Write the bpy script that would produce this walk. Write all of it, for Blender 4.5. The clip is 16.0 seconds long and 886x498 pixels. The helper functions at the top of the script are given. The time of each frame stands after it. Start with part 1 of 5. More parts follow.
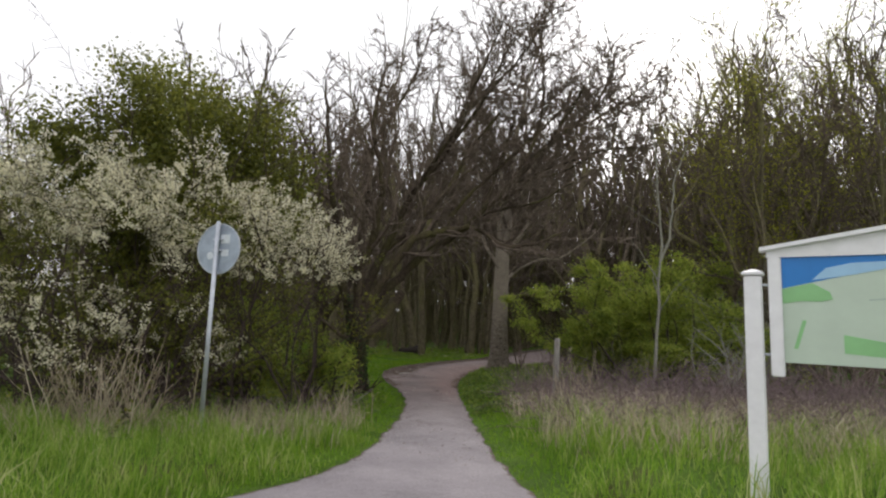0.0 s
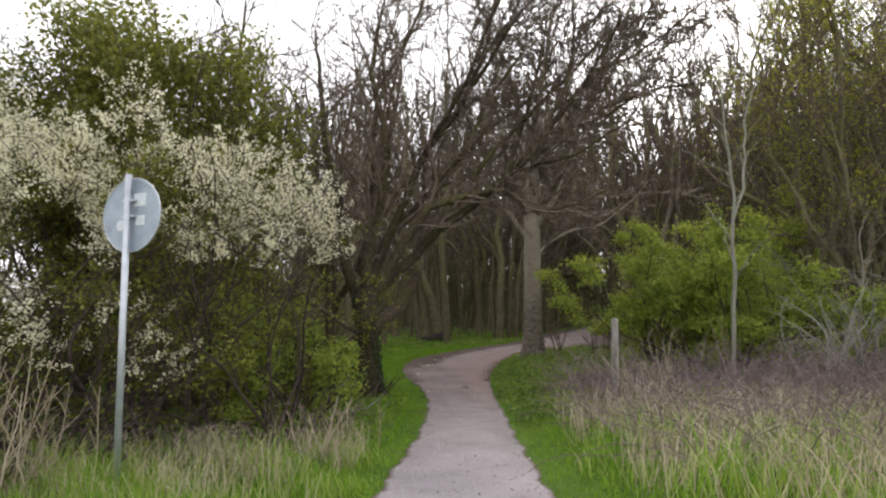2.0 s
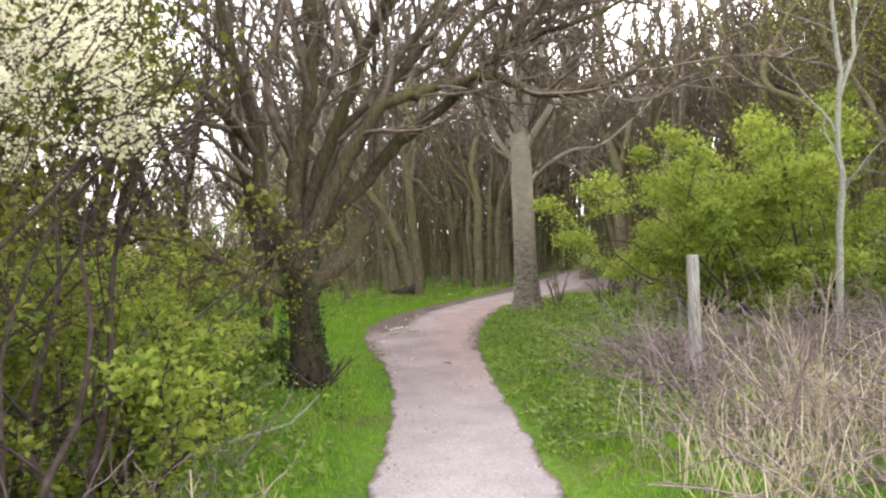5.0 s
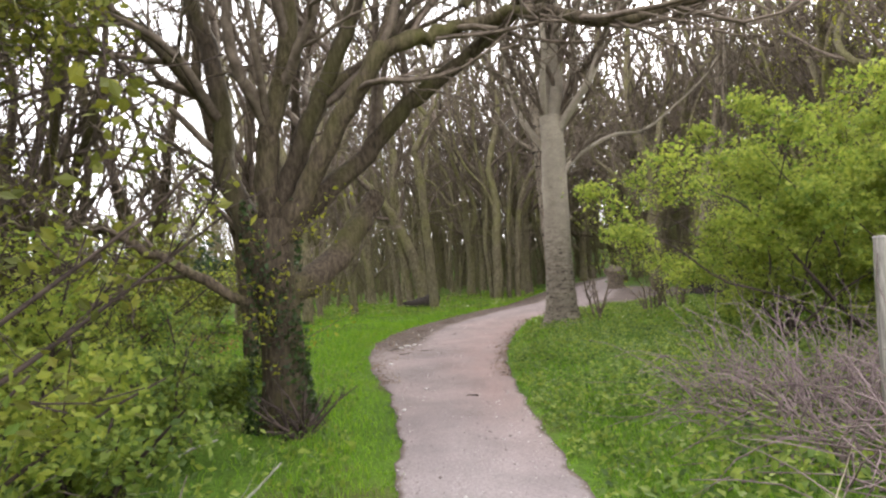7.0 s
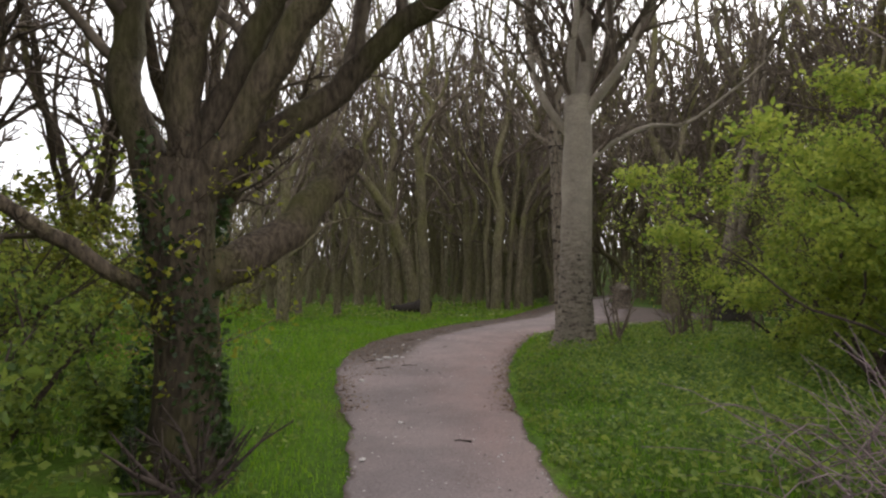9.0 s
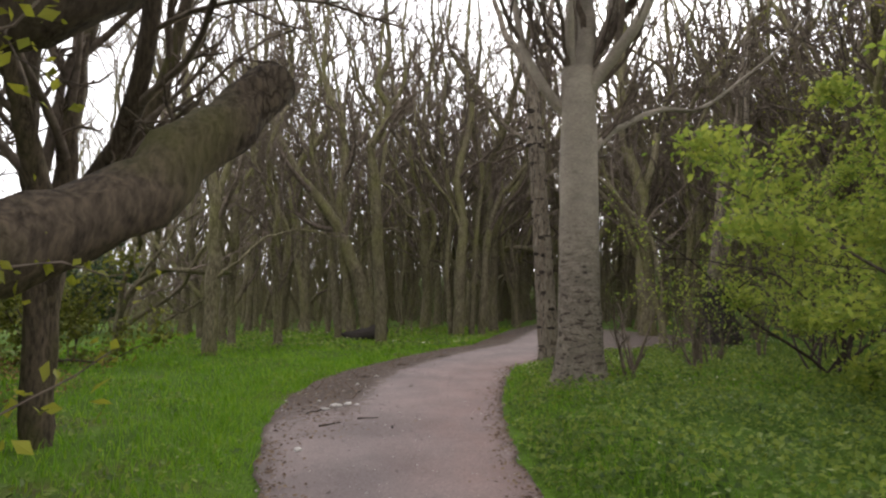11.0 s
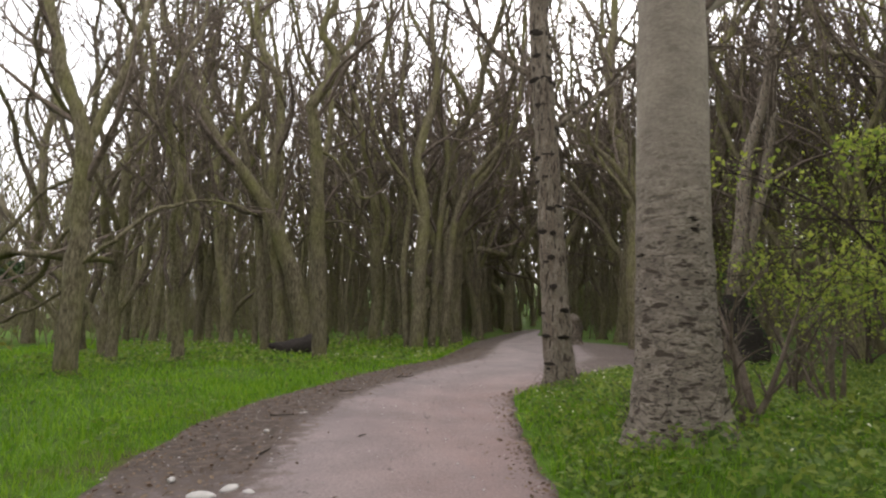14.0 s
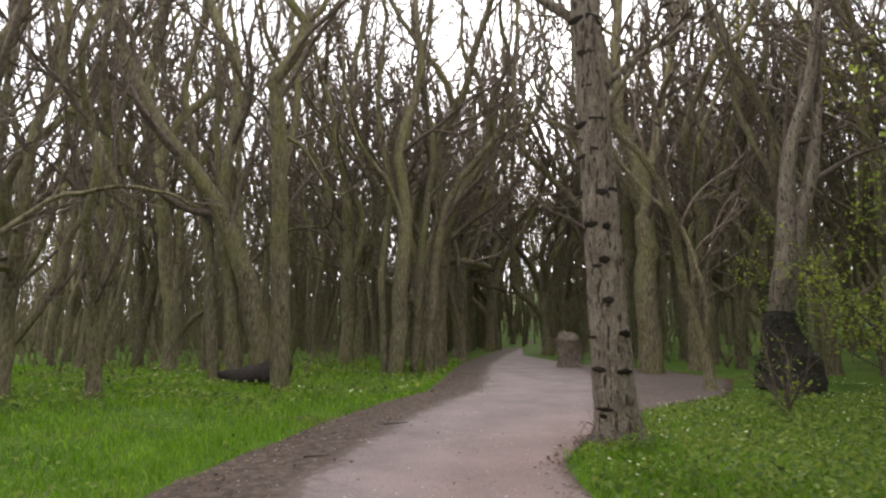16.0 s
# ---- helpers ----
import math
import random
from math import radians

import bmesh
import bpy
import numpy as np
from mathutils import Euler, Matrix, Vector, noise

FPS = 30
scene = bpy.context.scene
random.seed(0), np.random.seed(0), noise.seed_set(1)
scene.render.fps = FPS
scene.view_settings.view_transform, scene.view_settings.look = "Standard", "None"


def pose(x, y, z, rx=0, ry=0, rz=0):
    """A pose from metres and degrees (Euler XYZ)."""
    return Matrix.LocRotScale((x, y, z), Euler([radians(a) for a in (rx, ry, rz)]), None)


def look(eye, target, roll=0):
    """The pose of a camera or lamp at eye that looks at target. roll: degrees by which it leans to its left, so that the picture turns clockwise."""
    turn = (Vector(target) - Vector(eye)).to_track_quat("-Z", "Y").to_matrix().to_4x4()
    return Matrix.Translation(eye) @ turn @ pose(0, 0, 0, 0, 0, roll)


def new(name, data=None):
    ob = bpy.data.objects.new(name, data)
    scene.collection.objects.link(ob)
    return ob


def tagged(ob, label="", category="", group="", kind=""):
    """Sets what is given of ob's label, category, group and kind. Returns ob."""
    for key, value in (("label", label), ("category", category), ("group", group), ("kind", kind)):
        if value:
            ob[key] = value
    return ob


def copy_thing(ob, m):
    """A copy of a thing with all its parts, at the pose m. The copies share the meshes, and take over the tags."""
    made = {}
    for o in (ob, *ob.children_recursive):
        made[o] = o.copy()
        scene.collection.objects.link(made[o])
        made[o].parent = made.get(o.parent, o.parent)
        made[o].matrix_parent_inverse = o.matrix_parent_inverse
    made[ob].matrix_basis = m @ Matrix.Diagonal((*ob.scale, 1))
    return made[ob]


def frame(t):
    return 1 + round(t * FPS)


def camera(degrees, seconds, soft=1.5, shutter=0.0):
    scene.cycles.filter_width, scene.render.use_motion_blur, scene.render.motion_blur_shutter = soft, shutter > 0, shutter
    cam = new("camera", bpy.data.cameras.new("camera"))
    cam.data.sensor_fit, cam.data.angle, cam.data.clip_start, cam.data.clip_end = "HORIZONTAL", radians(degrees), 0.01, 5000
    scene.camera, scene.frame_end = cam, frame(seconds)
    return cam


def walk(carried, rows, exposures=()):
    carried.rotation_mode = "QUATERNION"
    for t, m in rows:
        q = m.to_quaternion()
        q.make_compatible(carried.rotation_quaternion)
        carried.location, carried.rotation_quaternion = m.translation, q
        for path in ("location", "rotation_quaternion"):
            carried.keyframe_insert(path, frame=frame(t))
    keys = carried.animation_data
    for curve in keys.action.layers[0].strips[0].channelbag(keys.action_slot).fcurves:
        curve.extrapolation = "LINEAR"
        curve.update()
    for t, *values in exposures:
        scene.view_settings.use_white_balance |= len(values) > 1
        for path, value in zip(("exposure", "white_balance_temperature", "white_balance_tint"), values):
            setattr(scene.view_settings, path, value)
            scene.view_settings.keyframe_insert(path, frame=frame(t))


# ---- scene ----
cam = camera(76.4, 16.0, soft=2.3)
PATH = [
    (0, (0.59, -0.899, 2.194), (0.545, 1.084, 2.452), 2.1),
    (0.5, (0.565, -0.17, 2.207), (0.468, 1.804, 2.509), 0.2),
    (1, (0.57, 0.525, 2.214), (0.403, 2.5, 2.483), -0.1),
    (1.5, (0.508, 1.286, 2.238), (0.381, 3.267, 2.484), -0.6),
    (2, (0.525, 1.973, 2.191), (0.404, 3.959, 2.394), -0.9),
    (2.5, (0.454, 2.744, 2.188), (0.374, 4.736, 2.344), -2.4),
    (3, (0.401, 3.586, 2.185), (0.382, 5.583, 2.276), -2.4),
    (3.5, (0.299, 4.337, 2.151), (0.304, 6.333, 2.263), -2.7),
    (4, (0.319, 5.115, 2.116), (0.355, 7.114, 2.184), -4.8),
    (4.2, (0.362, 5.395, 2.134), (0.372, 7.395, 2.18), -4.4),
    (6.3, (0.177, 8.276, 1.921), (0.136, 10.275, 1.925), -3.4),
    (6.5, (0.163, 8.497, 1.901), (0.104, 10.496, 1.9), -3.8),
    (7, (0.13, 9.063, 1.893), (0.061, 11.061, 1.961), -4.1),
    (7.5, (0.122, 9.672, 1.838), (0.061, 11.667, 1.964), -3.2),
    (8, (0.072, 10.226, 1.761), (0.033, 12.224, 1.844), -4.5),
    (8.5, (0.096, 10.839, 1.711), (0.014, 12.836, 1.785), -2.0),
    (9, (0.076, 11.435, 1.709), (0.018, 13.432, 1.805), 0.2),
    (9.2, (0.051, 11.642, 1.694), (0.056, 13.639, 1.8), -1.1),
    (11.3, (-0.299, 14.681, 1.596), (-0.125, 16.665, 1.779), 0.2),
    (11.5, (-0.302, 14.971, 1.563), (-0.071, 16.95, 1.736), 0.3),
    (12, (-0.302, 15.657, 1.438), (-0.057, 17.633, 1.618), -0.9),
    (12.5, (-0.397, 16.437, 1.389), (-0.154, 18.413, 1.578), -1.2),
    (13, (-0.417, 17.289, 1.326), (-0.244, 19.275, 1.486), -0.2),
    (13.5, (-0.388, 17.989, 1.337), (-0.202, 19.971, 1.526), -0.2),
    (14, (-0.364, 18.77, 1.316), (-0.061, 20.734, 1.542), 0.3),
    (14.5, (-0.311, 19.468, 1.338), (-0.031, 21.434, 1.57), -0.1),
    (15, (-0.353, 20.269, 1.388), (-0.086, 22.234, 1.652), 1.2),
    (15.5, (-0.364, 20.937, 1.393), (-0.076, 22.897, 1.662), 1.9),
    (16, (-0.446, 21.765, 1.424), (-0.034, 23.702, 1.706), 0.1),
]
walk(cam, [(t, look(eye, target, roll)) for t, eye, target, roll in PATH],
     exposures=[(0, 0.42), (1.5, 0.8), (3.0, 1.28), (4.2, 2.0), (6.3, 2.25), (7.0, 2.1), (8.0, 1.6), (9.0, 1.08), (11.5, 1.35), (14.5, 1.5), (16, 1.55)])

# ---- light ----
world = bpy.data.worlds.new("overcast_sky")
scene.world = world
world.use_nodes = True
wn, wl = world.node_tree.nodes, world.node_tree.links
sky = wn.new("ShaderNodeTexSky")
sky.sky_type = 'NISHITA'
sky.sun_disc = False
sky.sun_elevation = radians(24)
sky.sun_rotation = radians(21)
sky.air_density, sky.dust_density, sky.ozone_density = 1.0, 4.0, 1.0
pale = wn.new("ShaderNodeHueSaturation")
pale.inputs["Saturation"].default_value = 0.22
wl.new(sky.outputs[0], pale.inputs["Color"])
cloud = wn.new("ShaderNodeMixRGB")
cloud.inputs[0].default_value = 0.88
cloud.inputs[2].default_value = (8.6, 8.5, 8.8, 1)
wl.new(pale.outputs[0], cloud.inputs[1])
wl.new(cloud.outputs[0], wn["Background"].inputs[0])
wn["Background"].inputs[1].default_value = 0.108
sun = new("sun", bpy.data.lights.new("sun", 'SUN'))
sun.data.energy, sun.data.angle, sun.data.color = 4.2, radians(14), (1.0, 0.95, 0.86)
sun.matrix_world = look((0, 0, 30), (-math.sin(radians(21)) * 30, -math.cos(radians(21)) * 30, 30 - 30 * math.tan(radians(24))))


# ---- materials ----
def ramp(nt, stops):
    r = nt.nodes.new("ShaderNodeValToRGB")
    e = r.color_ramp.elements
    while len(e) < len(stops):
        e.new(0.5)
    for k, (p, c) in zip(e, stops):
        k.position, k.color = p, (*c, 1)
    return r


def base_mat(name, rough=0.8, spec=0.3):
    m = bpy.data.materials.new(name)
    m.use_nodes = True
    b = m.node_tree.nodes["Principled BSDF"]
    b.inputs["Roughness"].default_value = rough
    b.inputs["Specular IOR Level"].default_value = spec
    return m, m.node_tree, b


def tex(nt, scale, detail=4.0, stretch=(1, 1, 1), rough=0.6):
    co = nt.nodes.new("ShaderNodeTexCoord")
    mp = nt.nodes.new("ShaderNodeMapping")
    mp.inputs["Scale"].default_value = stretch
    n = nt.nodes.new("ShaderNodeTexNoise")
    n.inputs["Scale"].default_value, n.inputs["Detail"].default_value, n.inputs["Roughness"].default_value = scale, detail, rough
    nt.links.new(co.outputs["Object"], mp.inputs[0])
    nt.links.new(mp.outputs[0], n.inputs["Vector"])
    return n


def mix(nt, fac, a, b, mode='MIX'):
    x = nt.nodes.new("ShaderNodeMixRGB")
    x.blend_type = mode
    for i, v in zip((0, 1, 2), (fac, a, b)):
        if isinstance(v, (int, float)):
            x.inputs[i].default_value = v
        elif isinstance(v, tuple):
            x.inputs[i].default_value = (*v, 1)
        else:
            nt.links.new(v, x.inputs[i])
    return x.outputs[0]


def bump(nt, b, height, strength=0.5, dist=0.02):
    k = nt.nodes.new("ShaderNodeBump")
    k.inputs["Strength"].default_value, k.inputs["Distance"].default_value = strength, dist
    nt.links.new(height, k.inputs["Height"])
    nt.links.new(k.outputs[0], b.inputs["Normal"])


def bark(name, dark, light, moss=None, moss_amount=0.5, grain=(9, 9, 1.6), scale=3.0, strength=0.8, patch=None, crack=0.0):
    m, nt, b = base_mat(name, 0.9, 0.15)
    n1 = tex(nt, scale, 6, grain)
    r1 = ramp(nt, [(0.3, dark), (0.72, light)])
    nt.links.new(n1.outputs[0], r1.inputs[0])
    col = r1.outputs[0]
    if patch:
        n3 = tex(nt, 2.2, 5, (1.2, 1.2, 2.6))
        r3 = ramp(nt, [(0.47, (0, 0, 0)), (0.6, (1, 1, 1))])
        nt.links.new(n3.outputs[0], r3.inputs[0])
        col = mix(nt, r3.outputs[0], col, patch)
    if moss:
        n2 = tex(nt, 1.1, 4, (1, 1, 0.5))
        r2 = ramp(nt, [(0.62 - moss_amount * 0.3, (0, 0, 0)), (0.8, (1, 1, 1))])
        nt.links.new(n2.outputs[0], r2.inputs[0])
        col = mix(nt, r2.outputs[0], col, moss)
    height = n1.outputs[0]
    if crack:
        warp = tex(nt, 5, 3, (1, 1, 0.6))
        vm = nt.nodes.new("ShaderNodeVectorMath")
        vm.operation = 'MULTIPLY_ADD'
        vm.inputs[1].default_value = (0.3, 0.3, 0.3)
        nt.links.new(warp.outputs["Color"], vm.inputs[0])
        nt.links.new(warp.inputs["Vector"].links[0].from_socket, vm.inputs[2])
        vo = nt.nodes.new("ShaderNodeTexVoronoi")
        vo.feature = 'DISTANCE_TO_EDGE'
        vo.inputs["Scale"].default_value = crack
        nt.links.new(vm.outputs[0], vo.inputs["Vector"])
        rc = ramp(nt, [(0.0, (0.34, 0.31, 0.28)), (0.13, (1, 1, 1))])
        nt.links.new(vo.outputs["Distance"], rc.inputs[0])
        where = tex(nt, 1.6, 4, (1, 1, 0.8))
        rw = ramp(nt, [(0.47, (0, 0, 0)), (0.66, (1, 1, 1))])
        nt.links.new(where.outputs[0], rw.inputs[0])
        lines = mix(nt, rw.outputs[0], (1.0, 1.0, 1.0), rc.outputs[0])
        col = mix(nt, 1.0, col, lines, 'MULTIPLY')
        height = mix(nt, 0.5, n1.outputs[0], lines)
    oi = nt.nodes.new("ShaderNodeObjectInfo")
    hv = nt.nodes.new("ShaderNodeHueSaturation")
    mr = nt.nodes.new("ShaderNodeMapRange")
    mr.inputs[3].default_value, mr.inputs[4].default_value = 0.75, 1.25
    nt.links.new(oi.outputs["Random"], mr.inputs[0])
    nt.links.new(mr.outputs[0], hv.inputs["Value"])
    nt.links.new(col, hv.inputs["Color"])
    nt.links.new(hv.outputs[0], b.inputs["Base Color"])
    bump(nt, b, height, strength, 0.03)
    return m


def plated_bark(name, smooth, plate, crack, rough_to, smooth_from, run=(2.2, 2.2, 6.5)):
    """Grey bark, plated and cracked up to one height and smooth above another."""
    m, nt, b = base_mat(name, 0.85, 0.2)
    fine, broad, flake, lines = tex(nt, 22, 6, (1, 1, 1.6)), tex(nt, 1.7, 4, (1, 1, 1.4)), tex(nt, 2.0, 3, run, 0.6), tex(nt, 2.9, 4, run, 0.62)
    rs = ramp(nt, [(0.3, tuple(c * 0.72 for c in smooth)), (0.7, tuple(min(1, c * 1.15) for c in smooth))])
    nt.links.new(broad.outputs[0], rs.inputs[0])
    rg = ramp(nt, [(0.3, (0.78, 0.77, 0.76)), (0.7, (1.15, 1.15, 1.14))])
    nt.links.new(fine.outputs[0], rg.inputs[0])
    col = mix(nt, 1.0, rs.outputs[0], rg.outputs[0], 'MULTIPLY')
    co = nt.nodes.new("ShaderNodeTexCoord")
    sx = nt.nodes.new("ShaderNodeSeparateXYZ")
    nt.links.new(co.outputs["Object"], sx.inputs[0])
    up = nt.nodes.new("ShaderNodeMapRange")
    up.inputs[1].default_value, up.inputs[2].default_value, up.inputs[3].default_value, up.inputs[4].default_value = rough_to, smooth_from, 1.0, 0.12
    nt.links.new(sx.outputs["Z"], up.inputs[0])
    rf = ramp(nt, [(0.46, (0, 0, 0)), (0.54, (0.85, 0.85, 0.85))])
    nt.links.new(flake.outputs[0], rf.inputs[0])
    col = mix(nt, mix(nt, 1.0, rf.outputs[0], up.outputs[0], 'MULTIPLY'), col, mix(nt, 1.0, plate, rg.outputs[0], 'MULTIPLY'))
    rl = ramp(nt, [(0.39, (1, 1, 1)), (0.47, (0, 0, 0)), (0.53, (0, 0, 0)), (0.565, (0.75, 0.75, 0.75)), (0.6, (0, 0, 0))])
    nt.links.new(lines.outputs[0], rl.inputs[0])
    cracks = mix(nt, 1.0, rl.outputs[0], up.outputs[0], 'MULTIPLY')
    col = mix(nt, cracks, col, crack)
    nt.links.new(col, b.inputs["Base Color"])
    inv = nt.nodes.new("ShaderNodeInvert")
    nt.links.new(cracks, inv.inputs["Color"])
    bump(nt, b, mix(nt, 0.35, inv.outputs[0], fine.outputs[0]), 0.9, 0.025)
    return m


def leafy(name, stops, rough=0.55, through_light=0.35):
    """Leaves, blades and petals: each island takes its own tone, and lets some light through."""
    m, nt, b = base_mat(name, rough, 0.3)
    g = nt.nodes.new("ShaderNodeNewGeometry")
    r = ramp(nt, stops)
    n = tex(nt, 1.3, 3)
    mth = nt.nodes.new("ShaderNodeMath")
    mth.operation = 'MULTIPLY_ADD'
    mth.inputs[1].default_value, mth.inputs[2].default_value = 0.5, 0.0
    nt.links.new(g.outputs["Random Per Island"], mth.inputs[0])
    m2 = nt.nodes.new("ShaderNodeMath")
    m2.operation = 'MULTIPLY_ADD'
    m2.inputs[1].default_value = 0.6
    nt.links.new(n.outputs[0], m2.inputs[0])
    nt.links.new(mth.outputs[0], m2.inputs[2])
    nt.links.new(m2.outputs[0], r.inputs[0])
    nt.links.new(r.outputs[0], b.inputs["Base Color"])
    t = nt.nodes.new("ShaderNodeBsdfTranslucent")
    nt.links.new(r.outputs[0], t.inputs[0])
    ms = nt.nodes.new("ShaderNodeMixShader")
    ms.inputs[0].default_value = through_light
    nt.links.new(b.outputs[0], ms.inputs[1])
    nt.links.new(t.outputs[0], ms.inputs[2])
    nt.links.new(ms.outputs[0], nt.nodes["Material Output"].inputs[0])
    return m


def plain(name, colour, rough=0.5, vary=0.15, scale=6.0, metal=0.0, relief=0.1):
    m, nt, b = base_mat(name, rough, 0.4)
    n = tex(nt, scale, 5)
    r = ramp(nt, [(0.3, tuple(c * (1 - vary) for c in colour)), (0.7, tuple(min(1, c * (1 + vary)) for c in colour))])
    nt.links.new(n.outputs[0], r.inputs[0])
    nt.links.new(r.outputs[0], b.inputs["Base Color"])
    b.inputs["Metallic"].default_value = metal
    bump(nt, b, n.outputs[0], relief, 0.005)
    return m


def ground_mat():
    m, nt, b = base_mat("woodland_soil_and_moss", 0.95, 0.1)
    n1, n2 = tex(nt, 0.5, 4), tex(nt, 18, 5)
    r1 = ramp(nt, [(0.38, (0.06, 0.11, 0.015)), (0.55, (0.09, 0.16, 0.018)), (0.7, (0.09, 0.075, 0.035))])
    nt.links.new(n1.outputs[0], r1.inputs[0])
    r2 = ramp(nt, [(0.3, (0.5, 0.5, 0.5)), (0.75, (1.3, 1.3, 1.3))])
    nt.links.new(n2.outputs[0], r2.inputs[0])
    nt.links.new(mix(nt, 1.0, r1.outputs[0], r2.outputs[0], 'MULTIPLY'), b.inputs["Base Color"])
    bump(nt, b, n2.outputs[0], 0.7, 0.04)
    return m


def path_mat():
    m, nt, b = base_mat("trodden_gravel_and_earth", 0.92, 0.15)
    fine, broad, grit = tex(nt, 45, 6), tex(nt, 0.9, 4), tex(nt, 7, 5)
    co = nt.nodes.new("ShaderNodeTexCoord")
    sx = nt.nodes.new("ShaderNodeSeparateXYZ")
    nt.links.new(co.outputs["Object"], sx.inputs[0])
    far = nt.nodes.new("ShaderNodeMapRange")
    far.inputs[1].default_value, far.inputs[2].default_value = 8.0, 17.0
    nt.links.new(sx.outputs["Y"], far.inputs[0])
    col = mix(nt, far.outputs[0], (0.29, 0.27, 0.285), (0.228, 0.19, 0.184))
    rb = ramp(nt, [(0.35, (0.8, 0.79, 0.79)), (0.65, (1.12, 1.1, 1.09))])
    nt.links.new(broad.outputs[0], rb.inputs[0])
    col = mix(nt, 1.0, col, rb.outputs[0], 'MULTIPLY')
    rf = ramp(nt, [(0.3, (0.72, 0.7, 0.7)), (0.7, (1.2, 1.2, 1.2))])
    nt.links.new(fine.outputs[0], rf.inputs[0])
    col = mix(nt, 1.0, col, rf.outputs[0], 'MULTIPLY')
    ar = nt.nodes.new("ShaderNodeAttribute")
    ar.attribute_name = "ruddy"
    rr_ = ramp(nt, [(0.4, (0, 0, 0)), (0.7, (1, 1, 1))])
    nt.links.new(tex(nt, 1.6, 5, (1, 0.5, 1)).outputs[0], rr_.inputs[0])
    red = mix(nt, 1.0, ar.outputs["Fac"], mix(nt, 0.5, rr_.outputs[0], (1.0, 1.0, 1.0)), 'MULTIPLY')
    col = mix(nt, red, col, mix(nt, 1.0, (0.27, 0.165, 0.14), rf.outputs[0], 'MULTIPLY'))
    at = nt.nodes.new("ShaderNodeAttribute")
    at.attribute_name = "margin"
    warp = nt.nodes.new("ShaderNodeMath")
    warp.operation = 'MULTIPLY_ADD'
    warp.inputs[1].default_value = 1.0
    nt.links.new(grit.outputs[0], warp.inputs[0])
    nt.links.new(at.outputs["Fac"], warp.inputs[2])
    rm = ramp(nt, [(0.72, (0, 0, 0)), (1.0, (1, 1, 1))])
    nt.links.new(warp.outputs[0], rm.inputs[0])
    rd = ramp(nt, [(0.35, (0.045, 0.034, 0.028)), (0.7, (0.15, 0.115, 0.095))])
    nt.links.new(grit.outputs[0], rd.inputs[0])
    col = mix(nt, rm.outputs[0], col, rd.outputs[0])
    nt.links.new(col, b.inputs["Base Color"])
    bump(nt, b, fine.outputs[0], 0.5, 0.015)
    return m


BARK_FOREST = bark("greenish_brown_bark", (0.042, 0.035, 0.022), (0.235, 0.2, 0.13), (0.15, 0.15, 0.045), 0.6, (7, 7, 1.8), 3.0, 1.0, None, 9.0)
BARK_TWIG = bark("brown_twig_bark", (0.06, 0.047, 0.037), (0.19, 0.15, 0.118), None, 0, (2, 2, 2), 4, 0.3)
BARK_OAK = bark("dark_furrowed_oak_bark", (0.026, 0.02, 0.015), (0.13, 0.1, 0.07), (0.085, 0.085, 0.022), 0.5, (7, 7, 2), 3.5, 1.0, None, 12.0)
BARK_GREY = plated_bark("smooth_grey_bark_with_flaking_plates", (0.31, 0.268, 0.218), (0.2, 0.168, 0.135), (0.07, 0.055, 0.042), 1.5, 3.0)
BARK_RING = plated_bark("scarred_brown_grey_bark", (0.29, 0.245, 0.195), (0.19, 0.15, 0.115), (0.06, 0.047, 0.036), 30.0, 40.0, (6, 6, 1.6))
BARK_SCAR = bark("dark_branch_scars", (0.02, 0.016, 0.012), (0.07, 0.055, 0.045), None, 0, (4, 4, 8), 6, 1.0)
BARK_DARK = bark("black_burr_bark", (0.012, 0.01, 0.009), (0.07, 0.058, 0.05), None, 0, (5, 5, 5), 6, 1.0)
BARK_PALE = bark("pale_grey_green_bark", (0.16, 0.16, 0.125), (0.33, 0.32, 0.27), None, 0, (4, 4, 6), 5, 0.4)
BARK_THORN = bark("dark_purple_brown_thorn_bark", (0.03, 0.023, 0.02), (0.11, 0.082, 0.07), None, 0, (3, 3, 3), 5, 0.4)
DRY_CANE = bark("dry_purplish_bramble_canes", (0.13, 0.095, 0.095), (0.36, 0.275, 0.27), None, 0, (2, 2, 2), 4, 0.2)
PETAL = leafy("cream_white_petals", [(0.2, (0.66, 0.6, 0.4)), (0.7, (0.88, 0.85, 0.66))], 0.6, 0.5)
LEAF_HAW = leafy("fresh_yellow_green_leaves", [(0.2, (0.1, 0.17, 0.03)), (0.45, (0.23, 0.3, 0.05)), (0.75, (0.38, 0.42, 0.075))], 0.5, 0.6)
LEAF_OLIVE = leafy("olive_green_leaves", [(0.2, (0.06, 0.072, 0.013)), (0.5, (0.12, 0.132, 0.02)), (0.8, (0.21, 0.21, 0.03))], 0.55, 0.35)
LEAF_DARK = leafy("dark_ivy_leaves", [(0.2, (0.012, 0.025, 0.007)), (0.55, (0.03, 0.055, 0.014)), (0.8, (0.06, 0.1, 0.025))], 0.4, 0.2)
LEAF_HERB = leafy("ground_herb_leaves", [(0.2, (0.04, 0.07, 0.024)), (0.42, (0.13, 0.2, 0.04)), (0.8, (0.26, 0.32, 0.055))], 0.5, 0.5)
LEAF_SPRING = leafy("yellow_spring_leaves", [(0.2, (0.13, 0.15, 0.014)), (0.7, (0.34, 0.34, 0.04))], 0.5, 0.6)
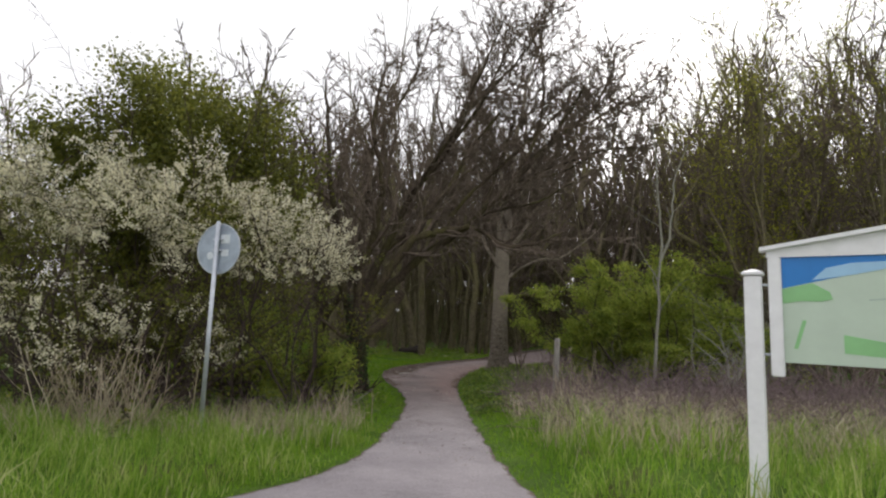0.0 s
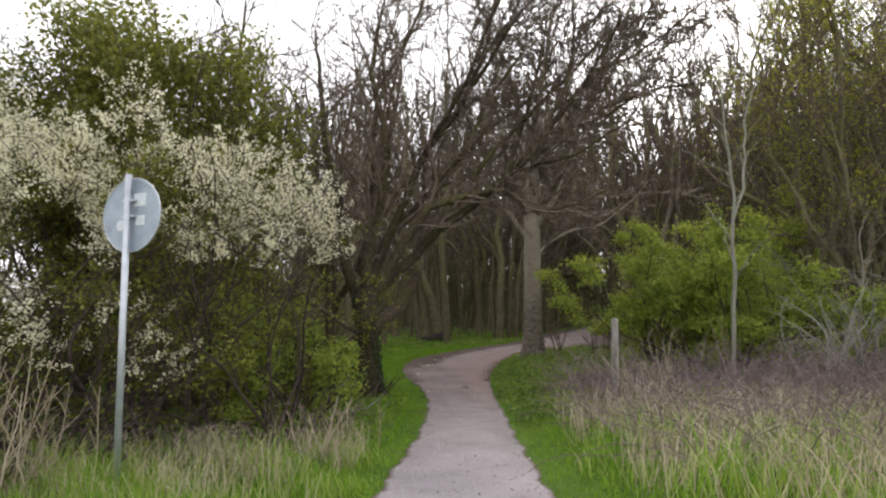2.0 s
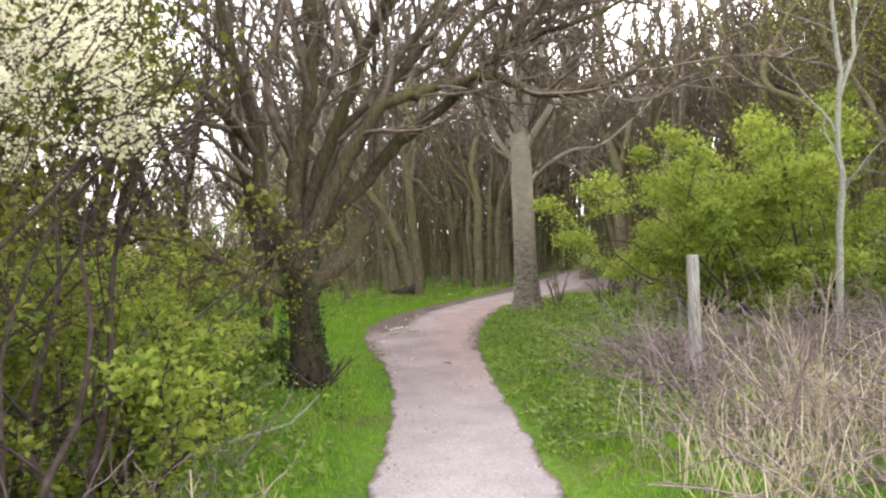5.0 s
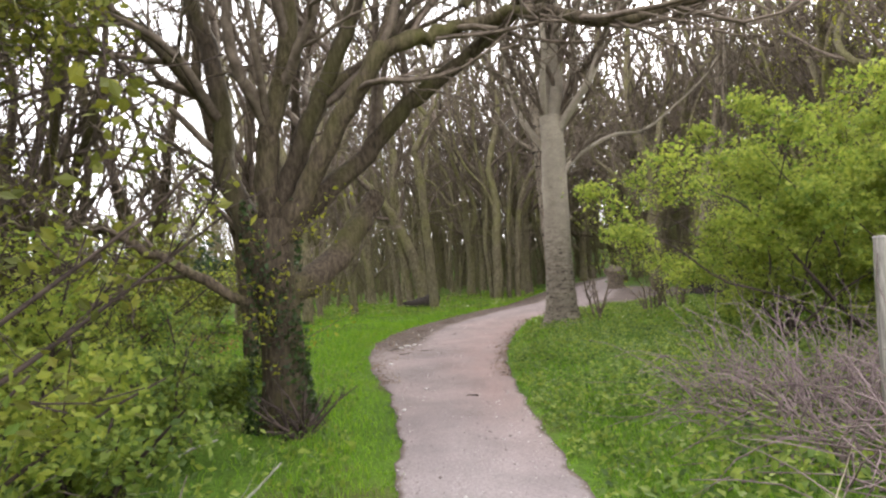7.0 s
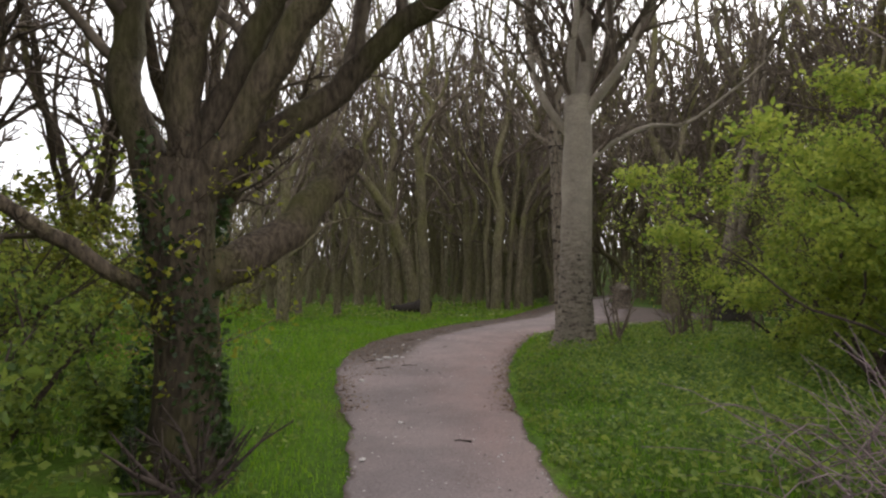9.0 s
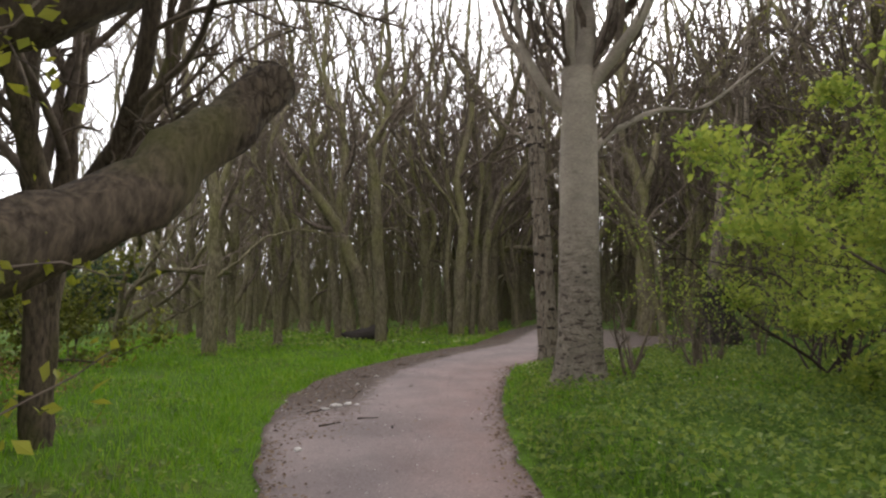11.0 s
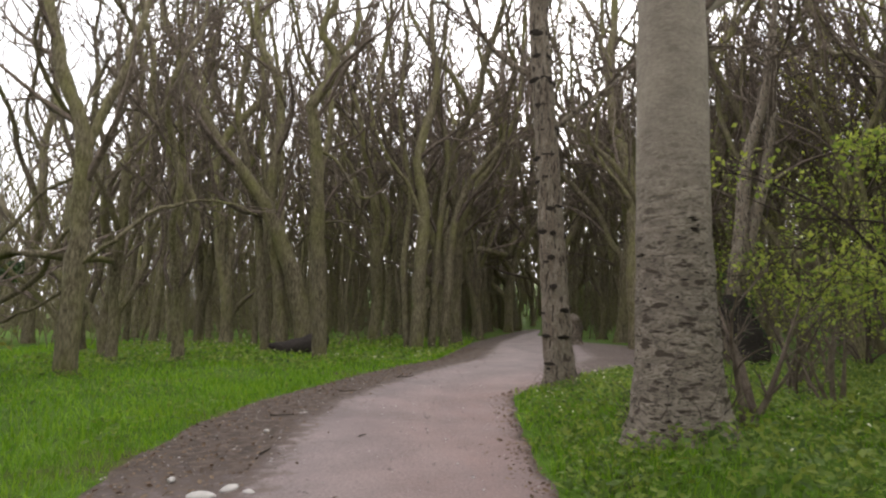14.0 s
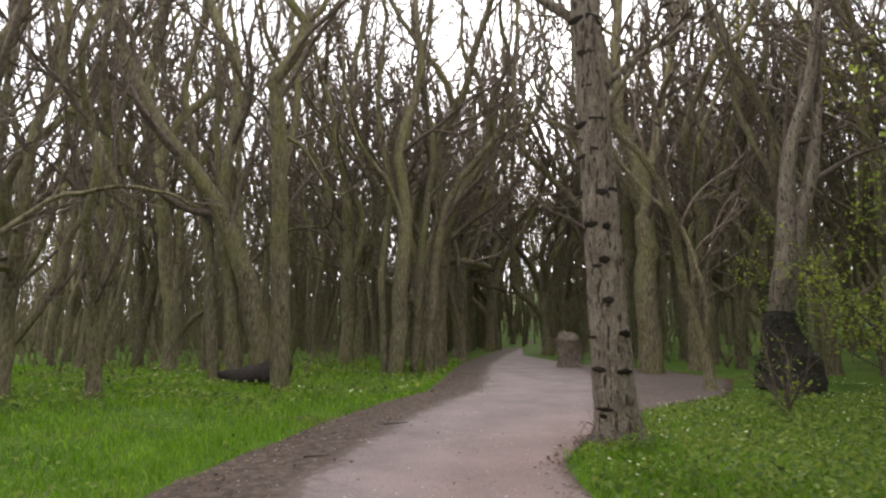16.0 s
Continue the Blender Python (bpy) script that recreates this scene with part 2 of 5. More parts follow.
GRASS = leafy("bright_green_grass", [(0.2, (0.08, 0.18, 0.01)), (0.5, (0.15, 0.3, 0.015)), (0.8, (0.25, 0.39, 0.025))], 0.5, 0.45)
GRASS_LONG = leafy("long_mixed_green_grass", [(0.15, (0.09, 0.19, 0.02)), (0.5, (0.2, 0.34, 0.035)), (0.72, (0.36, 0.44, 0.11)), (0.88, (0.55, 0.5, 0.31))], 0.5, 0.45)
STRAW = leafy("straw_coloured_dead_grass", [(0.2, (0.25, 0.2, 0.14)), (0.5, (0.43, 0.36, 0.25)), (0.8, (0.6, 0.53, 0.4))], 0.7, 0.3)
LITTER = leafy("brown_leaf_litter", [(0.2, (0.05, 0.03, 0.018)), (0.55, (0.12, 0.075, 0.045)), (0.85, (0.24, 0.17, 0.11))], 0.8, 0.1)
BRACKEN = leafy("rusty_dead_bracken", [(0.2, (0.1, 0.06, 0.025)), (0.5, (0.22, 0.14, 0.05)), (0.8, (0.34, 0.25, 0.09))], 0.7, 0.3)
GROUND, PATH_MAT = ground_mat(), path_mat()
WHITE = plain("white_painted_wood", (0.78, 0.78, 0.8), 0.45, 0.06, 9)
METAL = plain("galvanised_steel", (0.5, 0.53, 0.58), 0.45, 0.12, 12, 0.55)
DISC = plain("weathered_grey_sign_back", (0.33, 0.38, 0.45), 0.5, 0.2, 5, 0.35)
STICKER = plain("pale_faded_sticker", (0.62, 0.66, 0.7), 0.5, 0.12, 20)
BLUE = plain("printed_blue_sky", (0.02, 0.2, 0.58), 0.3, 0.12, 1.5)
CYAN = plain("printed_pale_blue", (0.33, 0.55, 0.76), 0.3, 0.1, 2)
MAPGREY = plain("printed_pale_green_land", (0.5, 0.6, 0.5), 0.3, 0.06, 3)
MAPGREEN = plain("printed_map_green", (0.26, 0.53, 0.24), 0.3, 0.08, 4)
MAPLINE = plain("printed_map_line", (0.38, 0.48, 0.42), 0.3, 0.08, 4)
POSTWOOD = bark("weathered_grey_post_wood", (0.12, 0.11, 0.1), (0.34, 0.32, 0.29), None, 0, (9, 9, 1.2), 4, 0.6)
GRIT = leafy("mixed_grit", [(0.2, (0.1, 0.08, 0.07)), (0.5, (0.26, 0.22, 0.21)), (0.8, (0.48, 0.44, 0.42))], 0.9, 0.0)
STONE = plain("pale_limestone", (0.5, 0.47, 0.44), 0.9, 0.2, 14, 0, 0.5)


# ---- helpers of this scene ----
rng = np.random.default_rng(7)
LY = [-60, -1, 2, 4.3, 5.3, 6.9, 10.4, 13, 15.3, 17.8, 20, 22, 24, 26, 27.8, 31.3, 33.2, 35, 44, 52, 66, 120]
LX = [-4, -3.6, -2.6, -1.4, -0.8, -0.5, -0.43, -0.5, -0.7, -1.15, -1.8, -2.2, -2.35, -2.2, -1.75, -0.2, 0.8, 2.0, 4.9, 8.2, 14.4, 48]
RY = [-60, -1, 2, 4.8, 6.9, 10.4, 13, 15.3, 17.8, 20, 22, 24, 26, 27.8, 29, 31, 33, 36, 40, 45, 52, 66, 120]
RX = [4, 2.6, 1.9, 1.42, 1.2, 1.05, 0.98, 0.88, 0.82, 0.83, 1.0, 1.3, 1.72, 2.2, 3.1, 5.2, 8.5, 11.0, 11.5, 10.0, 10.6, 15.6, 49]
GY = [-60, 0, 4, 8.5, 11.5, 15, 18, 500]
GZ = [0.7, 0.66, 0.58, 0.36, 0.2, 0.04, -0.03, -0.03]


def left(y):
    return np.interp(y, LY, LX)


def right(y):
    return np.interp(y, RY, RX)


def g(x, y):
    """Height of the ground; arrays or numbers."""
    x, y = np.asarray(x, float), np.asarray(y, float)
    z = sum(np.interp(y + d, GY, GZ) for d in (-1, 0, 1)) / 3
    s = np.clip((x - right(y) - 0.1) / 1.3, 0, 1)
    z = z + 0.24 * s * s * (3 - 2 * s) * np.clip((y - 1) / 4, 0, 1) * np.clip((28 - y) / 4, 0, 1)
    s = np.clip((left(y) - x) / 2.0, 0, 1)
    off = np.clip(np.maximum(left(y) - x, x - right(y)) / 0.8, 0, 1)
    z = z + 0.06 * s * np.clip((16 - y) / 5, 0, 1)
    z = z + off * (0.035 * np.sin(x * 1.7 + 0.6 * y) * np.cos(y * 1.3 - x * 0.4) + 0.05 * np.sin(x * 0.37 + 1) * np.sin(y * 0.29))
    back = np.clip((y - 64) / 55, 0, 1)
    z = z + 6.0 * back * back * (3 - 2 * back) * np.clip((x + 18) / 10, 0, 1)
    far = np.clip((x - 14) / 30, 0, 1)
    return z + 4.0 * far * far * np.clip((y - 5) / 20, 0, 1)


def mesh_np(name, v, f, smooth=False):
    v, f = np.asarray(v, float), np.asarray(f, int)
    me = bpy.data.meshes.new(name)
    n, k = f.shape
    me.vertices.add(len(v))
    me.vertices.foreach_set("co", v.ravel())
    me.loops.add(n * k)
    me.loops.foreach_set("vertex_index", f.ravel())
    me.polygons.add(n)
    me.polygons.foreach_set("loop_start", np.arange(0, n * k, k))
    me.polygons.foreach_set("loop_total", np.full(n, k))
    me.polygons.foreach_set("use_smooth", np.full(n, smooth))
    me.update(calc_edges=True)
    me.validate()
    return me


def put(name, me, material, parent=None, label=""):
    ob = new(name, me)
    if not me.materials:
        me.materials.append(material)
    if parent:
        ob.parent = parent
    return tagged(ob, label)


def part(name, bm, material, parent=None, label="", smooth=False):
    me = bpy.data.meshes.new(name)
    bm.to_mesh(me)
    bm.free()
    if smooth:
        me.polygons.foreach_set("use_smooth", np.full(len(me.polygons), True))
    return put(name, me, material, parent, label)


def empty(name, x, y, z, label, category, group="", rz=0.0):
    ob = new(name)
    ob.matrix_basis = pose(x, y, z, 0, 0, rz)
    return tagged(ob, label, category, group)


def box(bm, c, s, bevel=0.0, m=None):
    r = bmesh.ops.create_cube(bm, size=1)
    bmesh.ops.scale(bm, vec=s, verts=r["verts"])
    bmesh.ops.translate(bm, vec=c, verts=r["verts"])
    if bevel:
        es = list({e for v in r["verts"] for e in v.link_edges})
        bmesh.ops.bevel(bm, geom=es, offset=bevel, segments=2, affect='EDGES')
    if m:
        bmesh.ops.transform(bm, matrix=m, verts=bm.verts)
    return bm


class Tubes:
    """Gathers tapering tubes into one quad mesh. With a place given, nothing grows low across the path."""
    def __init__(self, place=None, floor=-9.0):
        self.v, self.f, self.n, self.place, self.floor = [], [], 0, place, floor

    def add(self, pts, rads, sides, flute=None):
        pts = np.asarray(pts, float)
        if self.place is not None:
            at = pts + self.place
            if not clear_of_path(at).all() or ((at[:, 2] < self.floor) & (at[:, 0] > -2.7)).any():
                return False
        k = len(pts)
        d = np.gradient(pts, axis=0)
        d /= np.linalg.norm(d, axis=1)[:, None] + 1e-9
        ref = np.array([1.0, 0.13, 0.05]) if abs(d[0][0]) < 0.8 else np.array([0.1, 1.0, 0.0])
        u = np.cross(d, ref)
        u /= np.linalg.norm(u, axis=1)[:, None] + 1e-9
        w = np.cross(d, u)
        a = np.arange(sides) * (2 * math.pi / sides)
        rr = np.asarray(rads, float)[:, None] * np.ones(sides)
        if flute is not None:
            rr = rr * flute
        ring = pts[:, None, :] + rr[:, :, None] * (np.cos(a)[None, :, None] * u[:, None, :] + np.sin(a)[None, :, None] * w[:, None, :])
        self.v.append(ring.reshape(-1, 3))
        i = np.arange(k - 1)[:, None] * sides + np.arange(sides)[None, :]
        j = np.arange(k - 1)[:, None] * sides + (np.arange(sides)[None, :] + 1) % sides
        self.f.append(np.stack([i, j, j + sides, i + sides], -1).reshape(-1, 4) + self.n)
        self.n += k * sides
        return True

    def mesh(self, name):
        return mesh_np(name, np.concatenate(self.v), np.concatenate(self.f), True)


def clear_of_path(p):
    return (p[:, 0] < left(p[:, 1]) - 0.25) | (p[:, 0] > right(p[:, 1]) + 0.3) | (p[:, 2] > 2.6)


def unit(v):
    return v / (np.linalg.norm(v) + 1e-9)


def wander(r, p, d, length, step, crook, lift):
    """A sinuous run: it bends smoothly to and fro about its first direction."""
    pts, d = [np.array(p, float)], unit(np.array(d, float))
    aim, sway = d.copy(), np.zeros(3)
    n = max(3, int(length / step))
    for _ in range(n):
        sway = 0.55 * sway + r.normal(0, crook, 3)
        aim = unit(aim + np.array([0, 0, lift]))
        d = unit(d * 0.8 + aim * 0.2 + sway + np.array([0, 0, lift]))
        pts.append(pts[-1] + d * (length / n))
    return np.array(pts)


def spread(r, d, angle):
    """A direction at that angle from d, turned any way round it."""
    a = unit(np.cross(d, r.normal(0, 1, 3)))
    return unit(d * math.cos(angle) + a * math.sin(angle))


def sprout(r, tubes, tips, pts, rads, counts, ratio, angle, crook, lift, sides=4, start=0.3, thin=0.004, step=0.3):
    """Branches off a limb, and branches off those; counts: how many at each level."""
    n = len(pts)
    length = np.sum(np.linalg.norm(np.diff(pts, axis=0), axis=1))
    for q in range(counts[0]):
        s = start + (1 - start) * (q + r.random()) / counts[0]
        i = min(n - 2, int(s * (n - 1)))
        d0 = unit(pts[i + 1] - pts[i])
        d = spread(r, d0, angle * r.uniform(0.6, 1.3))
        L = length * ratio * r.uniform(0.55, 1.2) * (1.15 - 0.5 * s)
        rad = max(thin, min(rads[i] * 0.7, rads[i] * r.uniform(0.35, 0.65)))
        sub = wander(r, pts[i], d, L, min(step, L / 5) if rad > 0.025 else step, crook * (0.7 if rad > 0.04 else 1.0), lift)
        last = len(counts) == 1
        sr = np.linspace(rad, thin * (0.5 if last else 0.8), len(sub))
        if not tubes.add(sub, sr, 3 if rad < 0.04 else sides):
            continue
        if last:
            tips.extend(sub[1:])
        else:
            sprout(r, tubes, tips, sub, sr, counts[1:], ratio, angle, crook * 1.1, lift, sides, 0.2, thin, max(0.09, step * 0.75))
            tips.append(sub[-1])


def cards(r, centres, size, flat=0.6, shape=4, aspect=0.6, jitter=0.5):
    """Small leaves: pointed quads about the centres. flat: 1 lies level, 0 any way."""
    c = np.asarray(centres, float)
    n = len(c)
    nor = r.normal(0, 1, (n, 3)) * (1 - flat) + np.array([0, 0, 1.0]) * flat + r.normal(0, 0.25, (n, 3))
    nor /= np.linalg.norm(nor, axis=1)[:, None]
    t = np.cross(nor, r.normal(0, 1, (n, 3)))
    t /= np.linalg.norm(t, axis=1)[:, None]
    b = np.cross(nor, t)
    s = (size * r.uniform(1 - jitter, 1 + jitter, n))[:, None]
    v = np.stack([c - t * s, c - b * s * aspect + nor * s * 0.15, c + t * s, c + b * s * aspect + nor * s * 0.15], 1).reshape(-1, 3)
    f = np.arange(n * 4).reshape(n, 4)
    return v, f


def blades(r, x, y, height, width, lean=0.35):
    """Grass: each blade bends over, three triangles as one quad and a tip."""
    n = len(x)
    z = g(x, y) - 0.015
    p = np.stack([x, y, z], 1)
    a = r.uniform(0, 2 * math.pi, n)
    side = np.stack([np.cos(a), np.sin(a), np.zeros(n)], 1) * (width * r.uniform(0.6, 1.4, n))[:, None] * 0.5
    la = r.uniform(0, 2 * math.pi, n)
    out = np.stack([np.cos(la), np.sin(la), np.zeros(n)], 1) * (height * lean * r.uniform(0.1, 1.5, n))[:, None]
    up = np.array([0, 0, 1.0]) * height[:, None]
    mid, tip = p + up * 0.6 + out * 0.35, p + up * r.uniform(0.85, 1.05, n)[:, None] + out
    v = np.stack([p - side, p + side, mid + side * 0.8, mid - side * 0.8, tip], 1).reshape(-1, 3)
    k = np.arange(n)[:, None] * 5
    f = np.concatenate([k + np.array([[0, 1, 2]]), k + np.array([[0, 2, 3]]), k + np.array([[3, 2, 4]])])
    return v, f


def scatter(r, n, x0, x1, y0, y1, margin=0.05, off_path=True):
    x, y = r.uniform(x0, x1, n), r.uniform(y0, y1, n)
    if off_path:
        wob = 0.07 * np.sin(y * 5.1) + 0.05 * np.sin(y * 13 + 1)
        keep = (x < left(y) - margin + wob) | (x > right(y) + margin + wob)
        x, y = x[keep], y[keep]
    return x, y


def patchy(r, x, y, scale=0.6, level=0.0):
    """Keeps points in clumps."""
    k = np.sin(x * 2.1 / scale + 1.3) * np.cos(y * 1.7 / scale + 0.5) + 0.6 * np.sin((x + y) * 3.7 / scale) + r.normal(0, 0.5, len(x))
    return k > level


# ---- the ground ----
xs = np.concatenate([[-400, -250, -150, -90, -60, -40, -30, -24, -18], np.arange(-14, 16, 0.3), [18, 21, 25, 30, 38, 50, 70, 100, 160, 260, 400]])
ys = np.concatenate([[-300, -150, -80, -40, -20, -12], np.arange(-8, 48, 0.3), [50, 53, 57, 62, 70, 80, 95, 120, 160, 250, 500]])
gx, gy = np.meshgrid(xs, ys)
gv = np.stack([gx, gy, g(gx, gy)], -1).reshape(-1, 3)
i = np.arange(len(ys) - 1)[:, None] * len(xs) + np.arange(len(xs) - 1)[None, :]
gf = np.stack([i, i + 1, i + 1 + len(xs), i + len(xs)], -1).reshape(-1, 4)
tagged(put("ground", mesh_np("ground", gv, gf, True), GROUND), "mossy woodland soil under grass and herbs", "ground", kind="structure")

py = np.concatenate([[-60, -40, -25, -15], np.arange(-10, 50, 0.2), np.arange(50, 121, 2)])
cols = 25
u = np.linspace(0, 1, cols)
wl_, wr_ = 0.025 * np.sin(py * 4.3) + 0.02 * np.sin(py * 11.7), 0.025 * np.sin(py * 5.2 + 1) + 0.02 * np.sin(py * 9.3)
pl, pr = left(py) + wl_, right(py) + wr_
px = pl[:, None] + (pr - pl)[:, None] * u
pyy = np.repeat(py[:, None], cols, 1)
rut = 0.012 * np.sin(px * 3.1) * np.sin(pyy * 0.7) + 0.006 * np.sin(px * 7 + pyy * 2.3)
pz = g(px, pyy) + 0.018 + 0.03 * np.sin(u * math.pi) * 1.0 + rut * np.sin(u * math.pi)
pv = np.stack([px, pyy, pz], -1).reshape(-1, 3)
i = np.arange(len(py) - 1)[:, None] * cols + np.arange(cols - 1)[None, :]
pf = np.stack([i, i + 1, i + 1 + cols, i + cols], -1).reshape(-1, 4)
path = tagged(put("path", mesh_np("path", pv, pf, True), PATH_MAT), "trodden grey gravel footpath turning to pinkish brown earth", "path", kind="structure")
edge = np.minimum(px - pl[:, None], pr[:, None] - px)
dl = px - pl[:, None]
m_near = np.clip(0.55 - edge / 0.18, 0, 0.55)
m_left = np.clip((1.75 - dl) / 1.1, 0, 0.62) * np.clip((pyy - 20.5) / 4, 0, 1)
m_clear = np.clip((px - (pl[:, None] + 4.2)) / 1.5, 0, 0.45)
margin_at = path.data.attributes.new("margin", 'FLOAT', 'POINT')
ruddy_at = path.data.attributes.new("ruddy", 'FLOAT', 'POINT')
ruddy_at.data.foreach_set("value", (np.clip((u[None, :] - 0.42) / 0.4, 0, 1) * 0.48 * np.clip((pyy - 13) / 5, 0, 1) * np.clip((34 - pyy) / 6, 0, 1)).ravel())
margin_at.data.foreach_set("value", np.maximum(np.maximum(m_near, m_left), m_clear).ravel())


# ---- trees ----
def wood_tree(seed, height=11.0, radius=0.17, stems=3, fork=2.5, detail=(5, 4, 4), bark_mat=None, crook=0.16, lean=0.24, thin=0.021, name="tree", tone=None):
    """A bare woodland tree: a short trunk that parts into crooked, up-swept stems."""
    r = np.random.default_rng(seed)
    bark_mat = bark_mat or BARK_FOREST
    trunk, crown, tips = Tubes(), Tubes(), []
    h = fork
    p0 = wander(r, (0, 0, -0.1), (r.normal(0, 0.08), r.normal(0, 0.08), 1), h, 0.35, 0.06, 0.15)
    r0 = radius * (1 + 0.55 * np.exp(-np.linspace(0, h, len(p0)) / 0.25)) * np.linspace(1, 0.86, len(p0))
    a = np.arange(10) * 2 * math.pi / 10
    fl = 1 + 0.12 * np.sin(a * 3 + seed)[None, :] * np.exp(-np.linspace(0, 3, len(p0)))[:, None] + r.normal(0, 0.035, (len(p0), 10))
    trunk.add(p0, r0, 10, fl)
    top = p0[-1]
    for s in range(stems):
        start = p0[max(1, int(len(p0) * r.uniform(0.45, 1.0))) - 1] if s else top - (p0[-1] - p0[-2]) * 0.2
        az = 2 * math.pi * (s + r.random() * 0.6) / stems
        tilt = lean * r.uniform(0.4, 1.3) if s else lean * 0.3
        d = (math.cos(az) * tilt, math.sin(az) * tilt, 1)
        st = wander(r, start, d, (height - start[2]) * r.uniform(0.8, 1.05), 0.5, crook, 0.05)
        rs = radius * (0.85 if s == 0 else r.uniform(0.5, 0.75))
        sr = rs * np.linspace(1, 0.16, len(st)) ** 0.9 + 0.006
        trunk.add(st, sr, 7)
        sprout(r, crown, tips, st, sr, detail, 0.38, 0.62, 0.2, 0.075, 3, 0.06, thin, 0.5)
    e = empty(name, 0, 0, 0, tone or "bare crooked woodland tree with greenish brown bark", "tree")
    put("trunk", trunk.mesh("trunk"), bark_mat, e)
    put("crown", crown.mesh("crown"), BARK_TWIG, e, "bare brown twigs")
    return e, tips


def plant(e, x, y, rz=0.0, s=1.0, group="", sz=None):
    m = pose(x, y, float(g(x, y)) - 0.03, 0, 0, rz) @ Matrix.Diagonal((s, s, sz or s, 1))
    c = copy_thing(e, m)
    return tagged(c, group=group)


def drop_source(e):
    for o in [*e.children_recursive, e]:
        bpy.data.objects.remove(o)


kinds = []
specs = [(15.5, 0.17, 3, 2.2, (7, 5, 2)), (17, 0.2, 3, 3.2, (7, 5, 2)), (16, 0.16, 2, 3.5, (9, 5, 2)), (14.5, 0.17, 4, 1.6, (6, 4, 2)),
         (18, 0.22, 3, 4.0, (7, 5, 2)), (16, 0.15, 2, 4.5, (9, 5, 2)), (15, 0.18, 4, 1.0, (6, 4, 2)), (17.5, 0.17, 2, 5.0, (9, 5, 2))]
for k, (hh, rr, st, fk, dt) in enumerate(specs):
    kinds.append(wood_tree(100 + k, hh, rr, st, fk, dt)[0])
thin_kinds = [wood_tree(300 + k, 16 + k * 0.8, 0.09 + 0.012 * k, 2, 3.0 + k * 0.8, (8, 4), None, 0.13, 0.2, 0.032)[0] for k in range(5)]

# the trees that stand out beside the way: x, y, kind, turn, size
near_trees = [(-6.55, 34.6, 5, 80, 0.9), (-5.0, 34.8, 0, 200, 0.9), (-7.2, 45.3, 1, 15, 1.0), (-6.7, 47.6, 3, 70, 1.0), (-11.7, 50.5, 1, 100, 1.0),
              (3.9, 45.2, 2, 10, 1.35),
              (3.8, 42.2, 7, 120, 1.3), (10.3, 57.5, 4, 330, 1.4), (12.7, 40.0, 1, 40, 1.1), (-7.3, 36.2, 3, 250, 0.9), (-9.0, 38.5, 0, 95, 1.0), (1.5, 52.1, 7, 95, 1.35),
              (13.5, 46.9, 7, 0, 1.1), (8.7, 33.9, 2, 45, 0.8), (16.0, 37.5, 4, 115, 1.0), (15.0, 31.0, 1, 10, 1.1), (18.5, 34.0, 7, 300, 1.1), (-9.8, 33.2, 6, 10, 0.75), (-11.0, 42.0, 3, 290, 0.9),
              (14.2, 28.8, 7, 250, 1.05), (17.2, 26.2, 2, 80, 1.1), (20.5, 30.0, 4, 320, 1.1), (15.2, 22.6, 5, 20, 1.0),
              (6.0, 47.4, 2, 60, 1.2), (6.6, 51.0, 1, 160, 1.3), (12.2, 52.5, 4, 20, 1.25), (12.9, 48.0, 2, 290, 1.2), (9.0, 58.0, 7, 200, 1.35), (14.6, 57.5, 1, 75, 1.3), (4.2, 47.8, 4, 15, 1.35), (7.3, 54.0, 1, 130, 1.4), (12.2, 44.3, 4, 240, 1.3), (6.6, 57.5, 0, 80, 1.45), (3.4, 50.0, 6, 20, 1.4), (11.6, 60.5, 4, 50, 1.5), (0.6, 45.5, 1, 300, 1.3), (9.4, 63.5, 4, 310, 1.35), (12.0, 67.0, 7, 35, 1.4), (16.5, 62.5, 4, 120, 1.35), (15.6, 68.5, 2, 10, 1.4)]
for x, y, k, a, s in near_trees:
    plant(kinds[k], x, y, a, s, "woodland trees")


def clear(x, y, pad=1.1):
    if -4.2 < x < 4.2 and y < 41.5 or -8 < x < -5 and y < 34:
        return False
    if left(y) - pad < x < right(y) + pad * 0.6:
        return False
    return all((x - a) ** 2 + (y - b) ** 2 > 2.0 for a, b, *_ in near_trees)


r = np.random.default_rng(21)
spots = []
tries = 0
while len(spots) < 168 and tries < 9000:
    tries += 1
    y = 33 + 47 * r.random() ** 1.15
    x = left(y) - 0.5 + r.uniform(-26, 30)
    if y < 39 and x < left(y) or x < 1.0 - 0.6 * (y - 20):
        continue
    if clear(x, y) and all((x - a) ** 2 + (y - b) ** 2 > 2.6 for a, b in spots):
        spots.append((x, y))
for x, y in spots:
    src = kinds[r.integers(8)] if y < 47 and r.random() < 0.5 else thin_kinds[r.integers(5)]
    plant(src, x, y, r.uniform(0, 360), r.uniform(0.85, 1.15) * (1.08 if y < 42 else 1.22), "woodland trees", 1.25 if y < 42 else 1.4)
# a wood to the right and behind the shrubs, and a thinner row to the left
for _ in range(120):
    x, y = (r.uniform(14.5, 32), r.uniform(22, 48)) if r.random() < 0.42 else (r.uniform(-34, -8), r.uniform(19, 50))
    if x > 0 and y < 24 and x < 13 or (x < 0 and x > -0.78 * (y - 11.4) - 2 and y < 60) or not clear(x, y):
        continue
    plant(thin_kinds[r.integers(5)] if r.random() < 0.82 else kinds[r.integers(8)], x, y, r.uniform(0, 360), r.uniform(0.8, 1.15) * (0.72 if x < 0 else 1.1), "woodland trees")
for e in kinds + thin_kinds:
    drop_source(e)

